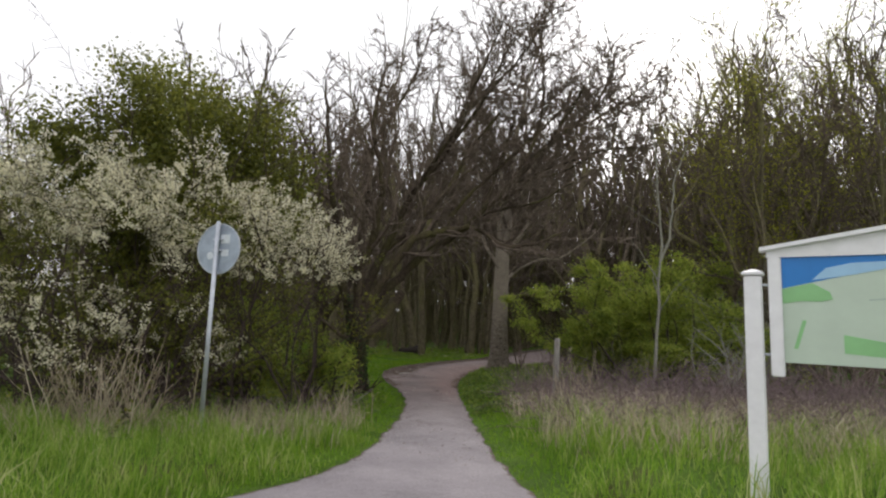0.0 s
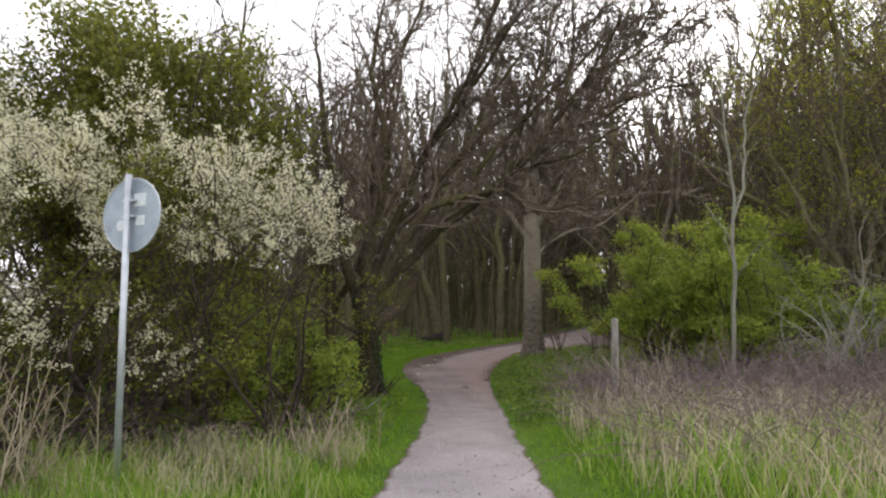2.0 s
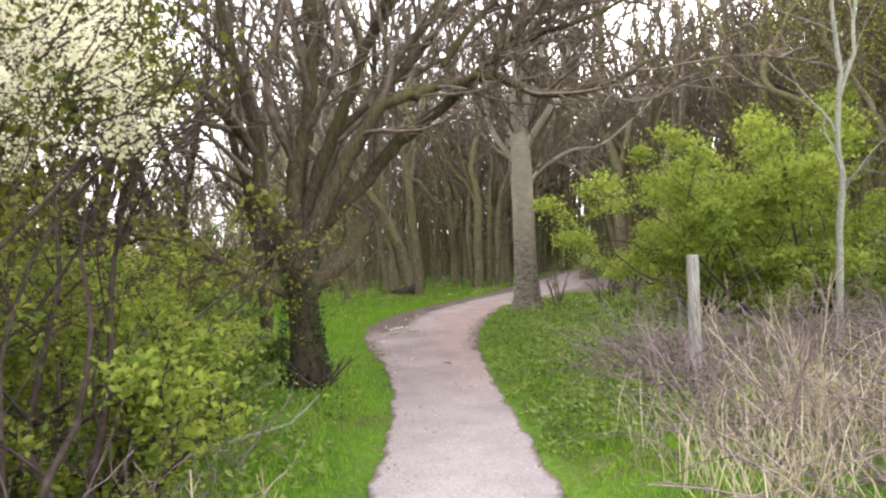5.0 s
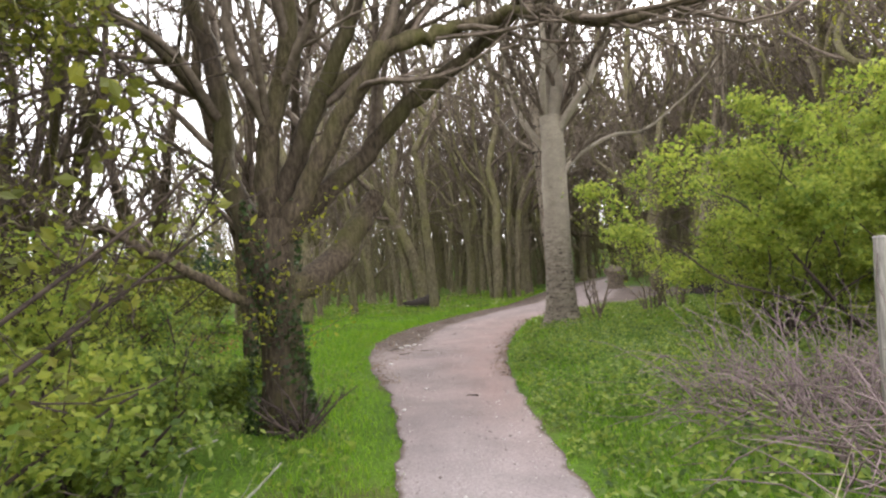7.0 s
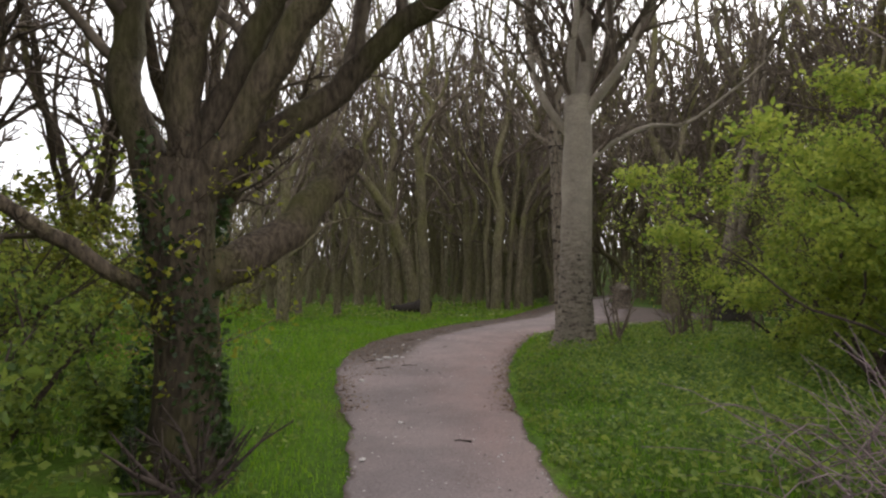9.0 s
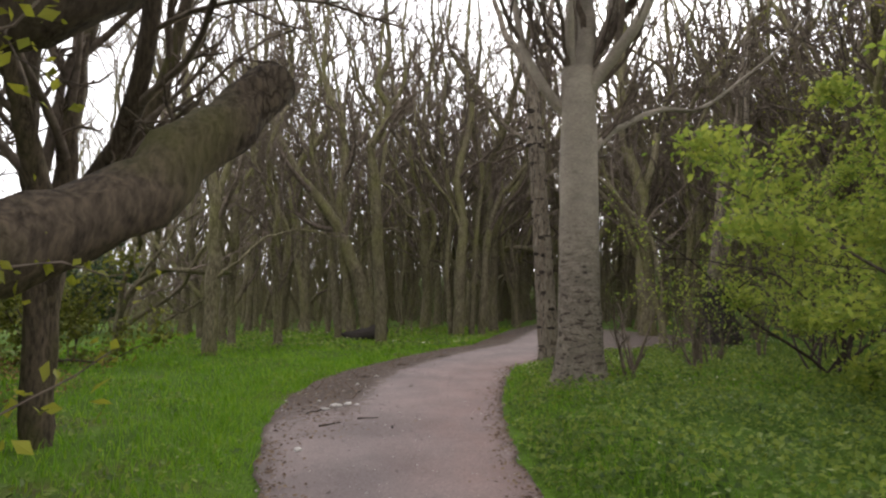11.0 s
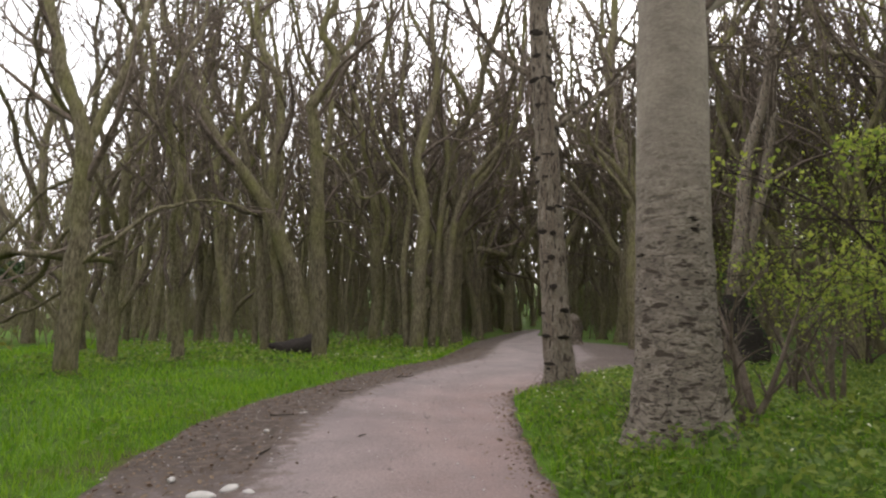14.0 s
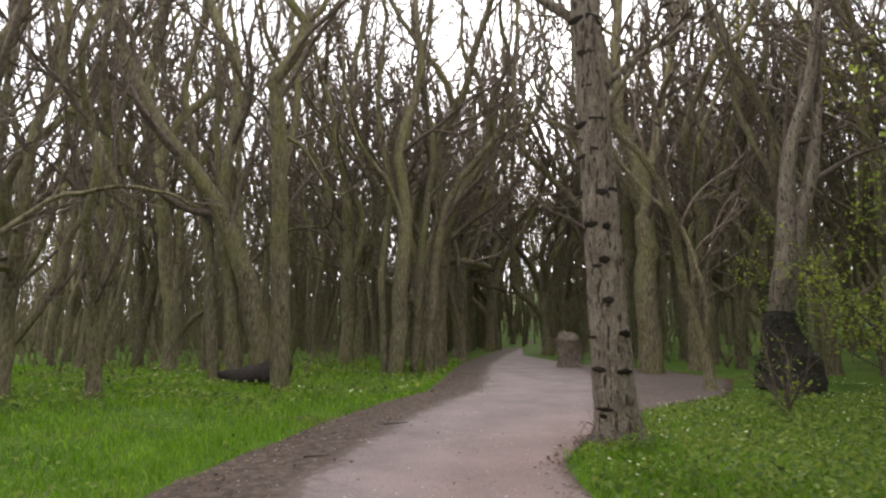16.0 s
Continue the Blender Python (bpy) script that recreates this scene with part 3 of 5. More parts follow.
# the far wood, as poles past counting
far = Tubes()
r = np.random.default_rng(5)
for _ in range(1350):
    y = r.uniform(62, 125)
    x = r.uniform(-45, 75) * (y / 90)
    if left(y) - 1 < x < right(y) - 2 and y < 67:
        continue
    L = r.uniform(15, 23)
    p = wander(r, (x, y, float(g(x, y)) - 0.1), (r.normal(0, 0.12), r.normal(0, 0.12), 1), L, 2.2, 0.09, 0.03)
    far.add(p, np.linspace(r.uniform(0.05, 0.16), 0.02, len(p)), 3)
    for _ in range(3):
        i = r.integers(2, len(p) - 1)
        q = wander(r, p[i], spread(r, np.array([0, 0, 1.0]), 0.5), L * 0.35, 1.8, 0.16, 0.05)
        far.add(q, np.linspace(0.08, 0.035, len(q)), 3)
tagged(put("far_woodland", far.mesh("far_woodland"), BARK_FOREST), "dense far woodland of thin bare trunks", "woodland", kind="stuff")

# thin brown undergrowth between the trunks
brush = Tubes()
for _ in range(4600):
    y = r.uniform(58, 116)
    x = r.uniform(-60, 80) * (y / 90)
    if left(y) - 1.5 < x < right(y) + 1.5 and y < 72:
        continue
    p = wander(r, (x, y, float(g(x, y)) - 0.05), (r.normal(0, 0.2), r.normal(0, 0.2), 1), r.uniform(4, 11), 1.8, 0.13, 0.03)
    brush.add(p, np.linspace(r.uniform(0.03, 0.075), 0.02, len(p)), 3)
for _ in range(1500):
    y = r.uniform(36, 66)
    x = r.uniform(-22, 34)
    if left(y) - 1.5 < x < right(y) + 1.5 or (y < 40 and x < 2):
        continue
    p = wander(r, (x, y, float(g(x, y)) - 0.05), (r.normal(0, 0.3), r.normal(0, 0.3), 1), r.uniform(1.5, 5), 0.7, 0.14, 0.04)
    brush.add(p, np.linspace(r.uniform(0.012, 0.035), 0.005, len(p)), 3)
tagged(put("undergrowth", brush.mesh("undergrowth"), BARK_FOREST), "thin bare saplings between the woodland trunks", "undergrowth", kind="stuff")


# the old oak beside the path
def limb(r, tubes, pts, r0, r1, sides=9, rough=0.06):
    pts = np.array(pts, float)
    t = np.linspace(0, len(pts) - 1, (len(pts) - 1) * 5 + 1)
    k = np.clip(t.astype(int), 0, len(pts) - 2)
    f = (t - k)[:, None]
    prev, nxt = pts[np.maximum(k - 1, 0)], pts[np.minimum(k + 2, len(pts) - 1)]
    a, b = pts[k], pts[k + 1]
    q = 0.5 * (2 * a + (b - prev) * f + (2 * prev - 5 * a + 4 * b - nxt) * f ** 2 + (3 * a - prev - 3 * b + nxt) * f ** 3)
    q[1:-1] += r.normal(0, 0.02, (len(q) - 2, 3))
    rad = np.linspace(1, 0, len(q)) ** 0.8 * (r0 - r1) + r1
    tubes.add(q, rad, sides, 1 + r.normal(0, rough, (len(q), sides)))
    return q, rad


def oak():
    r = np.random.default_rng(11)
    bx, by = -2.32, 16.25
    e = empty("oak_tree", bx, by, float(g(bx, by)) - 0.04, "old forked oak with dark furrowed ivy-covered trunk beside the path", "tree")
    w = np.array([bx, by, e.location.z])
    trunk, crown, tips = Tubes(), Tubes(w, 3.7), []
    h = np.linspace(0, 2.75, 14)
    p = np.stack([0.06 * np.sin(h * 1.6), 0.04 * np.sin(h * 2.1), h - 0.08], 1)
    rad = 0.27 * (1 + 0.6 * np.exp(-h / 0.22)) + 0.05 * np.clip((h - 1.6) / 1.1, 0, 1)
    a = np.arange(18) * 2 * math.pi / 18
    fl = 1 + 0.14 * np.sin(a * 5)[None, :] * np.exp(-h / 0.35)[:, None] + r.normal(0, 0.035, (14, 18))
    trunk.add(p, rad, 18, fl)
    put("trunk", trunk.mesh("trunk"), BARK_OAK, e)
    runs = [  # world places along each limb, thickness at both ends, twigs
        ([(-2.2, 16.35, 1.7), (-1.75, 17.05, 2.1), (-1.45, 17.55, 2.6), (-1.2, 18.0, 3.1)], 0.2, 0.155, 0),
        ([(-2.2, 16.25, 2.45), (-1.75, 16.6, 3.0), (-1.15, 17.0, 3.6), (-0.5, 17.0, 4.25), (0.6, 16.9, 5.0), (2.2, 17.0, 6.6), (3.8, 17.3, 8.6), (4.8, 17.5, 10.4)], 0.17, 0.03, 13),
        ([(-2.2, 16.25, 2.4), (-1.65, 16.2, 3.3), (-1.15, 16.1, 4.05), (-0.72, 16.05, 4.68), (-0.1, 16.25, 4.92), (0.44, 16.4, 5.06), (1.25, 16.1, 5.06), (1.95, 15.1, 4.42), (2.8, 14.8, 4.5), (3.6, 14.9, 4.85)], 0.15, 0.025, 9),
        ([(-0.75, 16.05, 4.6), (-0.45, 16.3, 5.5), (0.3, 16.6, 6.4), (0.9, 16.7, 7.7), (1.9, 16.6, 9.0)], 0.1, 0.025, 9),
        ([(-2.3, 16.3, 2.6), (-2.0, 16.5, 3.5), (-1.5, 16.6, 4.6), (-0.9, 16.9, 6.2), (0.2, 17.2, 7.8), (0.9, 17.6, 9.6), (1.2, 18, 11.4)], 0.15, 0.03, 13),
        ([(-2.35, 16.3, 2.6), (-2.25, 16.1, 3.6), (-1.9, 16.0, 4.8), (-1.7, 15.8, 6.4), (-2.1, 15.9, 8.2), (-1.8, 16.2, 10.4)], 0.16, 0.03, 10),
        ([(-2.45, 16.25, 2.3), (-2.85, 16.2, 3.3), (-2.95, 16.4, 4.5), (-3.4, 16.5, 6.2), (-3.8, 17.2, 8.3), (-4.1, 17.6, 10.4)], 0.17, 0.03, 10),
        ([(-2.5, 16.1, 1.55), (-3.0, 15.8, 1.95), (-3.6, 15.6, 2.35), (-4.3, 15.6, 2.65), (-5.2, 15.9, 2.7), (-6.2, 16.1, 3.3)], 0.075, 0.02, 7),
        ([(-2.9, 16.3, 4.0), (-3.6, 16.0, 5.0), (-4.8, 16.2, 6.2), (-5.6, 16.5, 7.8), (-6.3, 16.4, 9.0)], 0.09, 0.02, 9),
        ([(-1.6, 16.6, 4.4), (-0.6, 17.8, 5.6), (0.8, 18.8, 7.4), (2.4, 19.6, 8.8), (3.6, 20.0, 9.8)], 0.09, 0.02, 9),
        ([(0.4, 16.9, 4.9), (1.6, 16.2, 5.6), (3.0, 15.8, 5.9), (4.6, 15.9, 6.8)], 0.06, 0.015, 9),
        ([(1.4, 17.0, 5.8), (2.0, 17.8, 7.6), (2.6, 18.2, 9.8), (2.8, 18.6, 11.6)], 0.07, 0.015, 11),
        ([(2.4, 17.0, 6.8), (3.8, 16.4, 7.0), (5.2, 16.2, 7.8)], 0.05, 0.015, 8),
        ([(0.4, 17.0, 5.6), (1.8, 17.2, 7.2), (3.4, 17.5, 8.8), (4.6, 17.8, 10.2)], 0.07, 0.018, 9),
        ([(2.2, 17.0, 6.6), (3.2, 17.2, 8.6), (3.4, 17.4, 10.8), (3.2, 17.5, 12.4)], 0.06, 0.018, 20),
        ([(3.8, 17.3, 8.6), (5.0, 17.0, 9.0), (6.2, 16.8, 9.8), (7.2, 16.8, 10.6)], 0.05, 0.016, 16),
        ([(2.4, 17.0, 6.8), (4.0, 17.6, 7.6), (5.6, 17.8, 8.2), (7.0, 17.8, 8.4)], 0.06, 0.016, 16),
        ([(1.4, 17.0, 5.8), (3.0, 17.8, 7.0), (4.6, 18.2, 9.0), (5.4, 18.4, 11.4)], 0.06, 0.016, 16),
        ([(0.2, 17.2, 7.8), (1.4, 17.0, 9.6), (2.8, 16.9, 11.4), (3.6, 16.9, 13.0)], 0.06, 0.016, 16),
        ([(3.4, 17.2, 8.0), (4.8, 17.2, 9.2), (5.6, 17.3, 10.6), (5.8, 17.4, 11.6)], 0.05, 0.016, 18),
        ([(0.7, 17.5, 9.2), (1.8, 17.8, 10.8), (2.4, 18.0, 12.8)], 0.05, 0.016, 18),
        ([(-1.9, 16.1, 8.0), (-1.0, 16.3, 9.8), (-0.4, 16.6, 12.0)], 0.05, 0.016, 16),
        ([(-0.9, 16.9, 6.2), (0.3, 16.2, 8.0), (1.2, 15.9, 10.0), (1.9, 15.7, 11.8)], 0.08, 0.018, 9),
    ]
    for pts, r0, r1, twigs in runs:
        tb = Tubes()
        q, rad = limb(r, tb, np.array(pts) - w, r0, r1, 10 if r0 > 0.1 else 7)
        if not twigs:
            tb.add(np.array([q[-1], q[-1] + (q[-1] - q[-2]) * 0.15, q[-1] + (q[-1] - q[-2]) * 0.17]), [r1, r1 * 0.8, 0.01], 10)
        put("limb", tb.mesh("limb"), BARK_OAK, e, "mossy sawn-off limb" if not twigs else "")
        if twigs:
            sprout(r, crown, tips, q, rad, (twigs + 4, 7, 5), 0.46, 0.75, 0.2, 0.035, 4, 0.2, 0.013, 0.32)
    put("crown", crown.mesh("crown"), BARK_TWIG, e, "bare crooked twigs")
    # ivy round the trunk and a few young shoots
    th, zz = r.uniform(0, 2 * math.pi, 4200), 0.05 + 2.9 * r.random(4200) ** 1.4
    keep = np.sin(th * 2 + zz * 2.5) + r.normal(0, 0.5, 4200) > -0.1 + 0.35 * zz / 2.9
    th, zz = th[keep], zz[keep]
    rr_ = 0.32 + r.uniform(0, 0.07, len(th)) + 0.12 * np.exp(-zz / 0.3)
    put("ivy", mesh_np("ivy", *cards(r, np.stack([np.cos(th) * rr_, np.sin(th) * rr_, zz], 1), 0.032, 0.2, aspect=0.7)), LEAF_DARK, e, "dark ivy leaves")
    st = []
    for _ in range(16):
        z0, az = r.uniform(0.8, 3.0), r.uniform(0, 2 * math.pi)
        q = wander(r, (0.28 * math.cos(az), 0.28 * math.sin(az), z0), (math.cos(az), math.sin(az), 0.2), r.uniform(0.4, 0.9), 0.12, 0.3, 0.05)
        tb = Tubes()
        tb.add(q, np.linspace(0.009, 0.003, len(q)), 3)
        put("shoot", tb.mesh("shoot"), BARK_TWIG, e)
        st.extend(q[1:])
    st = np.repeat(np.array(st), 5, 0)
    put("young_foliage", mesh_np("young_foliage", *cards(r, st + r.normal(0, 0.07, st.shape), 0.03, 0.4)), LEAF_SPRING, e, "yellow-green new leaves")


oak()


def stem_tree(name, label, x, y, seed, runs, bark_mat, twig=(7, 5, 3)):
    """A tree given by the run of its stems: points from its foot, thickness at both ends."""
    r = np.random.default_rng(seed)
    e = empty(name, x, y, float(g(x, y)) - 0.05, label, "tree", "woodland trees")
    crown, tips = Tubes(), []
    for pts, r0, r1 in runs:
        tb = Tubes()
        q, rad = limb(r, tb, pts, r0, r1, 10 if r0 > 0.09 else 7, 0.05)
        put("stem", tb.mesh("stem"), bark_mat, e)
        sprout(r, crown, tips, q, rad, twig, 0.3, 0.65, 0.2, 0.06, 4, 0.3, 0.018, 0.45)
    put("crown", crown.mesh("crown"), BARK_TWIG, e, "bare brown twigs")
    return e


def bare_tree(x, y, h, reach, seed):
    """A low-forked tree with crooked limbs and a dense bare crown."""
    r = np.random.default_rng(seed)
    runs = []
    for k in range(5):
        a = 2 * math.pi * (k + 0.6 * r.random()) / 5
        ca, sa, o, top = math.cos(a), math.sin(a), reach * r.uniform(0.6, 1.1), h * r.uniform(0.72, 1.0)
        fork = h * 0.16
        pts = [(0, 0, 0), (0.08 * ca, 0.08 * sa, fork)] + [(ca * o * f + r.normal(0, 0.25), sa * o * f + r.normal(0, 0.25), fork + (top - fork) * u) for f, u in ((0.3, 0.22), (0.6, 0.48), (0.8, 0.75), (1.0, 1.0))]
        runs.append((pts, r.uniform(0.1, 0.16), 0.025))
    return stem_tree("bare_tree", "bare crooked tree with a dense twiggy crown behind the blossom", x, y, seed + 1, runs, BARK_OAK, (14, 6, 3))


for k, (x, y, h, reach) in enumerate([(-7.2, 18.5, 11.0, 2.4), (-4.5, 21.0, 12.5, 2.6), (-12.0, 19.2, 9.6, 2.8), (-16.0, 18.4, 9.0, 2.8), (-9.6, 20.5, 11.5, 2.8), (-13.5, 23.0, 11.0, 3.0), (-8.2, 23.4, 12.5, 2.8)]):
    bare_tree(x, y, h, reach, 560 + 3 * k)
stem_tree("coppiced_tree", "many-stemmed old mossy tree leaning out of one swollen foot", -2.5, 38.4, 501, [
    ([(0.5, 0, 0), (0.2, 0, 1.9), (-0.25, 0, 3.4), (-1.25, 0, 5.5), (-2.7, 0.1, 7.3), (-3.7, 0.2, 9.4), (-4.6, 0.2, 11.5), (-5.2, 0.2, 14.5)], 0.33, 0.05),
    ([(-0.2, 0.1, 0), (-0.6, 0.3, 3.2), (-0.9, 0.4, 5.6), (-0.65, 0.5, 7.6), (-0.8, 0.5, 9.6), (-1.6, 0.5, 11.6), (-1.5, 0.5, 15.0), (-2.0, 0.5, 18.0)], 0.22, 0.04),
    ([(-0.8, 0.2, 0), (-1.1, 0.4, 2.9), (-1.3, 0.5, 4.6), (-1.7, 0.6, 6.3), (-2.2, 0.8, 8.8), (-1.8, 0.8, 11.5), (-2.6, 0.9, 15.5)], 0.18, 0.04),
    ([(0.6, 0.3, 0.2), (0.9, 0.5, 3.0), (0.7, 0.6, 5.6), (1.1, 0.7, 8.4), (0.8, 0.8, 12.0), (1.3, 0.8, 16.5)], 0.17, 0.04)], BARK_FOREST, (9, 5, 3))
stem_tree("coppiced_tree", "clump of grey-green stems rising from one rooty foot", 1.9, 39.8, 511, [
    ([(0, 0, 0), (0.1, 0, 2.8), (0.25, 0, 5.3), (0.0, 0, 7.1), (0.3, 0, 8.6), (0.7, 0, 10.4), (0.5, 0.1, 13.5), (0.9, 0.1, 18.0)], 0.27, 0.05),
    ([(1.1, 0.5, 0), (1.3, 0.5, 3.1), (1.5, 0.5, 4.8), (2.0, 0.5, 6.4), (3.2, 0.5, 7.9), (4.1, 0.5, 9.6), (4.4, 0.5, 13.0), (4.9, 0.6, 17.0)], 0.18, 0.035),
    ([(0.6, 0.3, 0), (0.7, 0.3, 1.8), (0.85, 0.3, 4.4), (1.2, 0.3, 7.8), (0.75, 0.3, 10.2), (1.2, 0.4, 13.5), (1.0, 0.4, 18.5)], 0.16, 0.04),
    ([(-0.3, 0.4, 0), (-0.5, 0.5, 3.4), (-0.2, 0.6, 6.0), (-0.7, 0.6, 9.0), (-0.5, 0.6, 12.5), (-0.9, 0.6, 17.0)], 0.14, 0.035),
    ([(0.15, 0, 5.0), (-0.5, -0.3, 6.4), (-1.3, -0.4, 7.4), (-1.9, -0.4, 9.4), (-2.0, -0.4, 12.0)], 0.09, 0.025)], BARK_FOREST, (9, 5, 3))
stem_tree("mossy_tree", "thick mossy tree forking into crooked upright limbs beside the clearing", 10.3, 38.9, 541, [
    ([(0, 0, 0), (-0.1, 0, 2.2), (0.0, 0, 4.6), (-0.1, 0, 6.6), (-0.7, 0, 8.6), (-0.9, 0, 11.0), (-0.6, 0, 14.0), (-1.2, 0, 19.0)], 0.42, 0.06),
    ([(-0.05, 0, 6.3), (0.5, 0, 7.8), (0.9, 0.1, 9.6), (1.6, 0.1, 12.0), (1.5, 0.1, 15.5), (2.2, 0.1, 19.5)], 0.2, 0.045),
    ([(-0.1, 0, 5.2), (-0.9, -0.2, 6.6), (-2.0, -0.2, 7.6), (-2.6, -0.2, 9.8), (-2.5, -0.2, 13.0)], 0.11, 0.03)], BARK_FOREST, (10, 5, 3))
stem_tree("crooked_tree", "tall tree whose stem makes a sharp crook high up", -1.38, 36.0, 521, [
    ([(0, 0, 0), (-0.12, 0, 3.3), (-0.2, -0.1, 5.3), (-0.32, -0.2, 7.0), (-0.42, -0.25, 7.7), (0.08, -0.3, 8.5), (0.28, -0.3, 9.3), (-0.2, -0.35, 10.1), (0.3, -0.4, 11.4), (0.1, -0.4, 14.5), (0.5, -0.3, 18.5)], 0.23, 0.045),
    ([(-0.28, -0.1, 6.4), (0.4, 0.1, 6.0), (1.1, 0.2, 5.0), (1.7, 0.4, 5.2)], 0.06, 0.02),
    ([(0.25, -0.3, 9.2), (0.9, -0.2, 10.4), (0.8, 0, 12.6), (1.3, 0, 15.5)], 0.09, 0.03)], BARK_FOREST)
stem_tree("leaning_tree", "mossy tree at the grass edge forking over to one side", -6.35, 31.9, 531, [
    ([(0, 0, 0), (0, 0, 2.5), (0.05, -0.1, 5.0), (-0.5, -0.2, 6.8), (-0.95, -0.2, 9.0), (-1.3, 0, 13.0)], 0.23, 0.04),
    ([(0.03, -0.1, 4.8), (0.6, 0.1, 6.6), (1.0, 0.4, 9.0), (1.0, 0.5, 12.0)], 0.11, 0.03),
    ([(0.0, 0, 2.3), (0.8, -0.1, 2.9), (1.6, 0.2, 3.7), (2.9, 0.4, 3.9), (3.6, 0.8, 3.7)], 0.06, 0.02),
    ([(0, 0, 1.9), (-0.9, -0.2, 1.3), (-1.6, -0.3, 0.9)], 0.04, 0.015)], BARK_FOREST, (6, 4, 3))


def lump(name):
    """An uneven lump of bark, one metre in radius, to be scaled."""
    bm = bmesh.new()
    bmesh.ops.create_icosphere(bm, subdivisions=1, radius=1)
    for v in bm.verts:
        v.co *= 1 + 0.2 * math.sin(v.co.x * 7 + v.co.y * 5 + v.co.z * 9)
    me = bpy.data.meshes.new(name)
    bm.to_mesh(me)
    bm.free()
    me.polygons.foreach_set("use_smooth", np.full(len(me.polygons), True))
    me.materials.append(BARK_SCAR)
    return me


def grey_tree():
    """The tall smooth-barked tree on the bend."""
    r = np.random.default_rng(31)
    bx, by = 2.55, 23.6
    e = empty("tall_grey_tree", bx, by, float(g(bx, by)) - 0.05, "tall straight tree with grey bark scarred dark near the ground", "tree")
    trunk, crown, tips = Tubes(), Tubes(), []
    h = np.concatenate([np.linspace(0, 1, 8), np.linspace(1.25, 5.4, 15)])
    p = np.stack([0.05 * h * 0.35, 0.03 * np.sin(h), h], 1)
    rad = 0.36 * (1 + 0.42 * np.exp(-h / 0.28)) * np.interp(h, [0, 1.6, 5.4], [1.12, 0.95, 0.8])
    a = np.arange(22) * 2 * math.pi / 22
    fl = 1 + 0.16 * np.sin(a * 4 + 0.8)[None, :] * np.exp(-h / 0.4)[:, None] + r.normal(0, 0.02, (len(h), 22))
    trunk.add(p, rad, 22, fl)
    put("trunk", trunk.mesh("trunk"), BARK_GREY, e)
    forks = [((0.1, 0, 4.3), (-0.9, 0.3, 1.7), 8.0, 0.1), ((0.1, 0, 5.2), (0.12, 0.1, 1), 10.5, 0.19), ((0.12, 0, 4.9), (0.6, 0.1, 1.3), 9.0, 0.14), ((0.1, 0, 4.6), (0.3, -0.3, 1.4), 8.5, 0.12),
             ((0.08, 0, 4.1), (-0.35, -0.2, 1.2), 9, 0.1), ((0.1, 0, 5.0), (-0.2, 0.5, 1.2), 9, 0.12), ((0.1, 0, 3.6), (0.8, 0.5, 0.9), 6, 0.07)]
    for s, d, L, r0 in forks:
        tb = Tubes()
        q = wander(r, s, d, L, 0.4, 0.11, 0.06)
        rs = np.linspace(r0, 0.015, len(q))
        tb.add(q, rs, 8)
        put("limb", tb.mesh("limb"), BARK_GREY, e)
        sprout(r, crown, tips, q, rs, (16, 8, 4), 0.4, 0.6, 0.17, 0.06, 4, 0.08, 0.012, 0.42)
    put("crown", crown.mesh("crown"), BARK_TWIG, e, "bare brown twigs")
    # dark scars, holes and buds on the bark
    me = lump("scar")
    for _ in range(80):
        th, z = r.uniform(0, 2 * math.pi), 0.15 + 1.9 * r.random() ** 1.2
        rr_ = float(np.interp(z, h, rad)) * 0.99
        put("scar", me, BARK_SCAR, e).matrix_basis = Matrix.Translation((0.0175 * z + rr_ * math.cos(th), rr_ * math.sin(th), z)) @ Matrix.Rotation(th, 4, 'Z') @ Matrix.Diagonal((0.01, r.uniform(0.01, 0.045), r.uniform(0.006, 0.014), 1))
    st, sh = [], Tubes()
    for _ in range(34):
        az = r.uniform(0, 2 * math.pi)
        q = wander(r, (0.42 * math.cos(az), 0.42 * math.sin(az), r.uniform(0, 0.35)), (math.cos(az), math.sin(az), 1.1), r.uniform(0.2, 0.55), 0.09, 0.35, 0.1)
        sh.add(q, np.linspace(0.006, 0.002, len(q)), 3)
    put("root_growth", sh.mesh("root_growth"), BARK_TWIG, e)


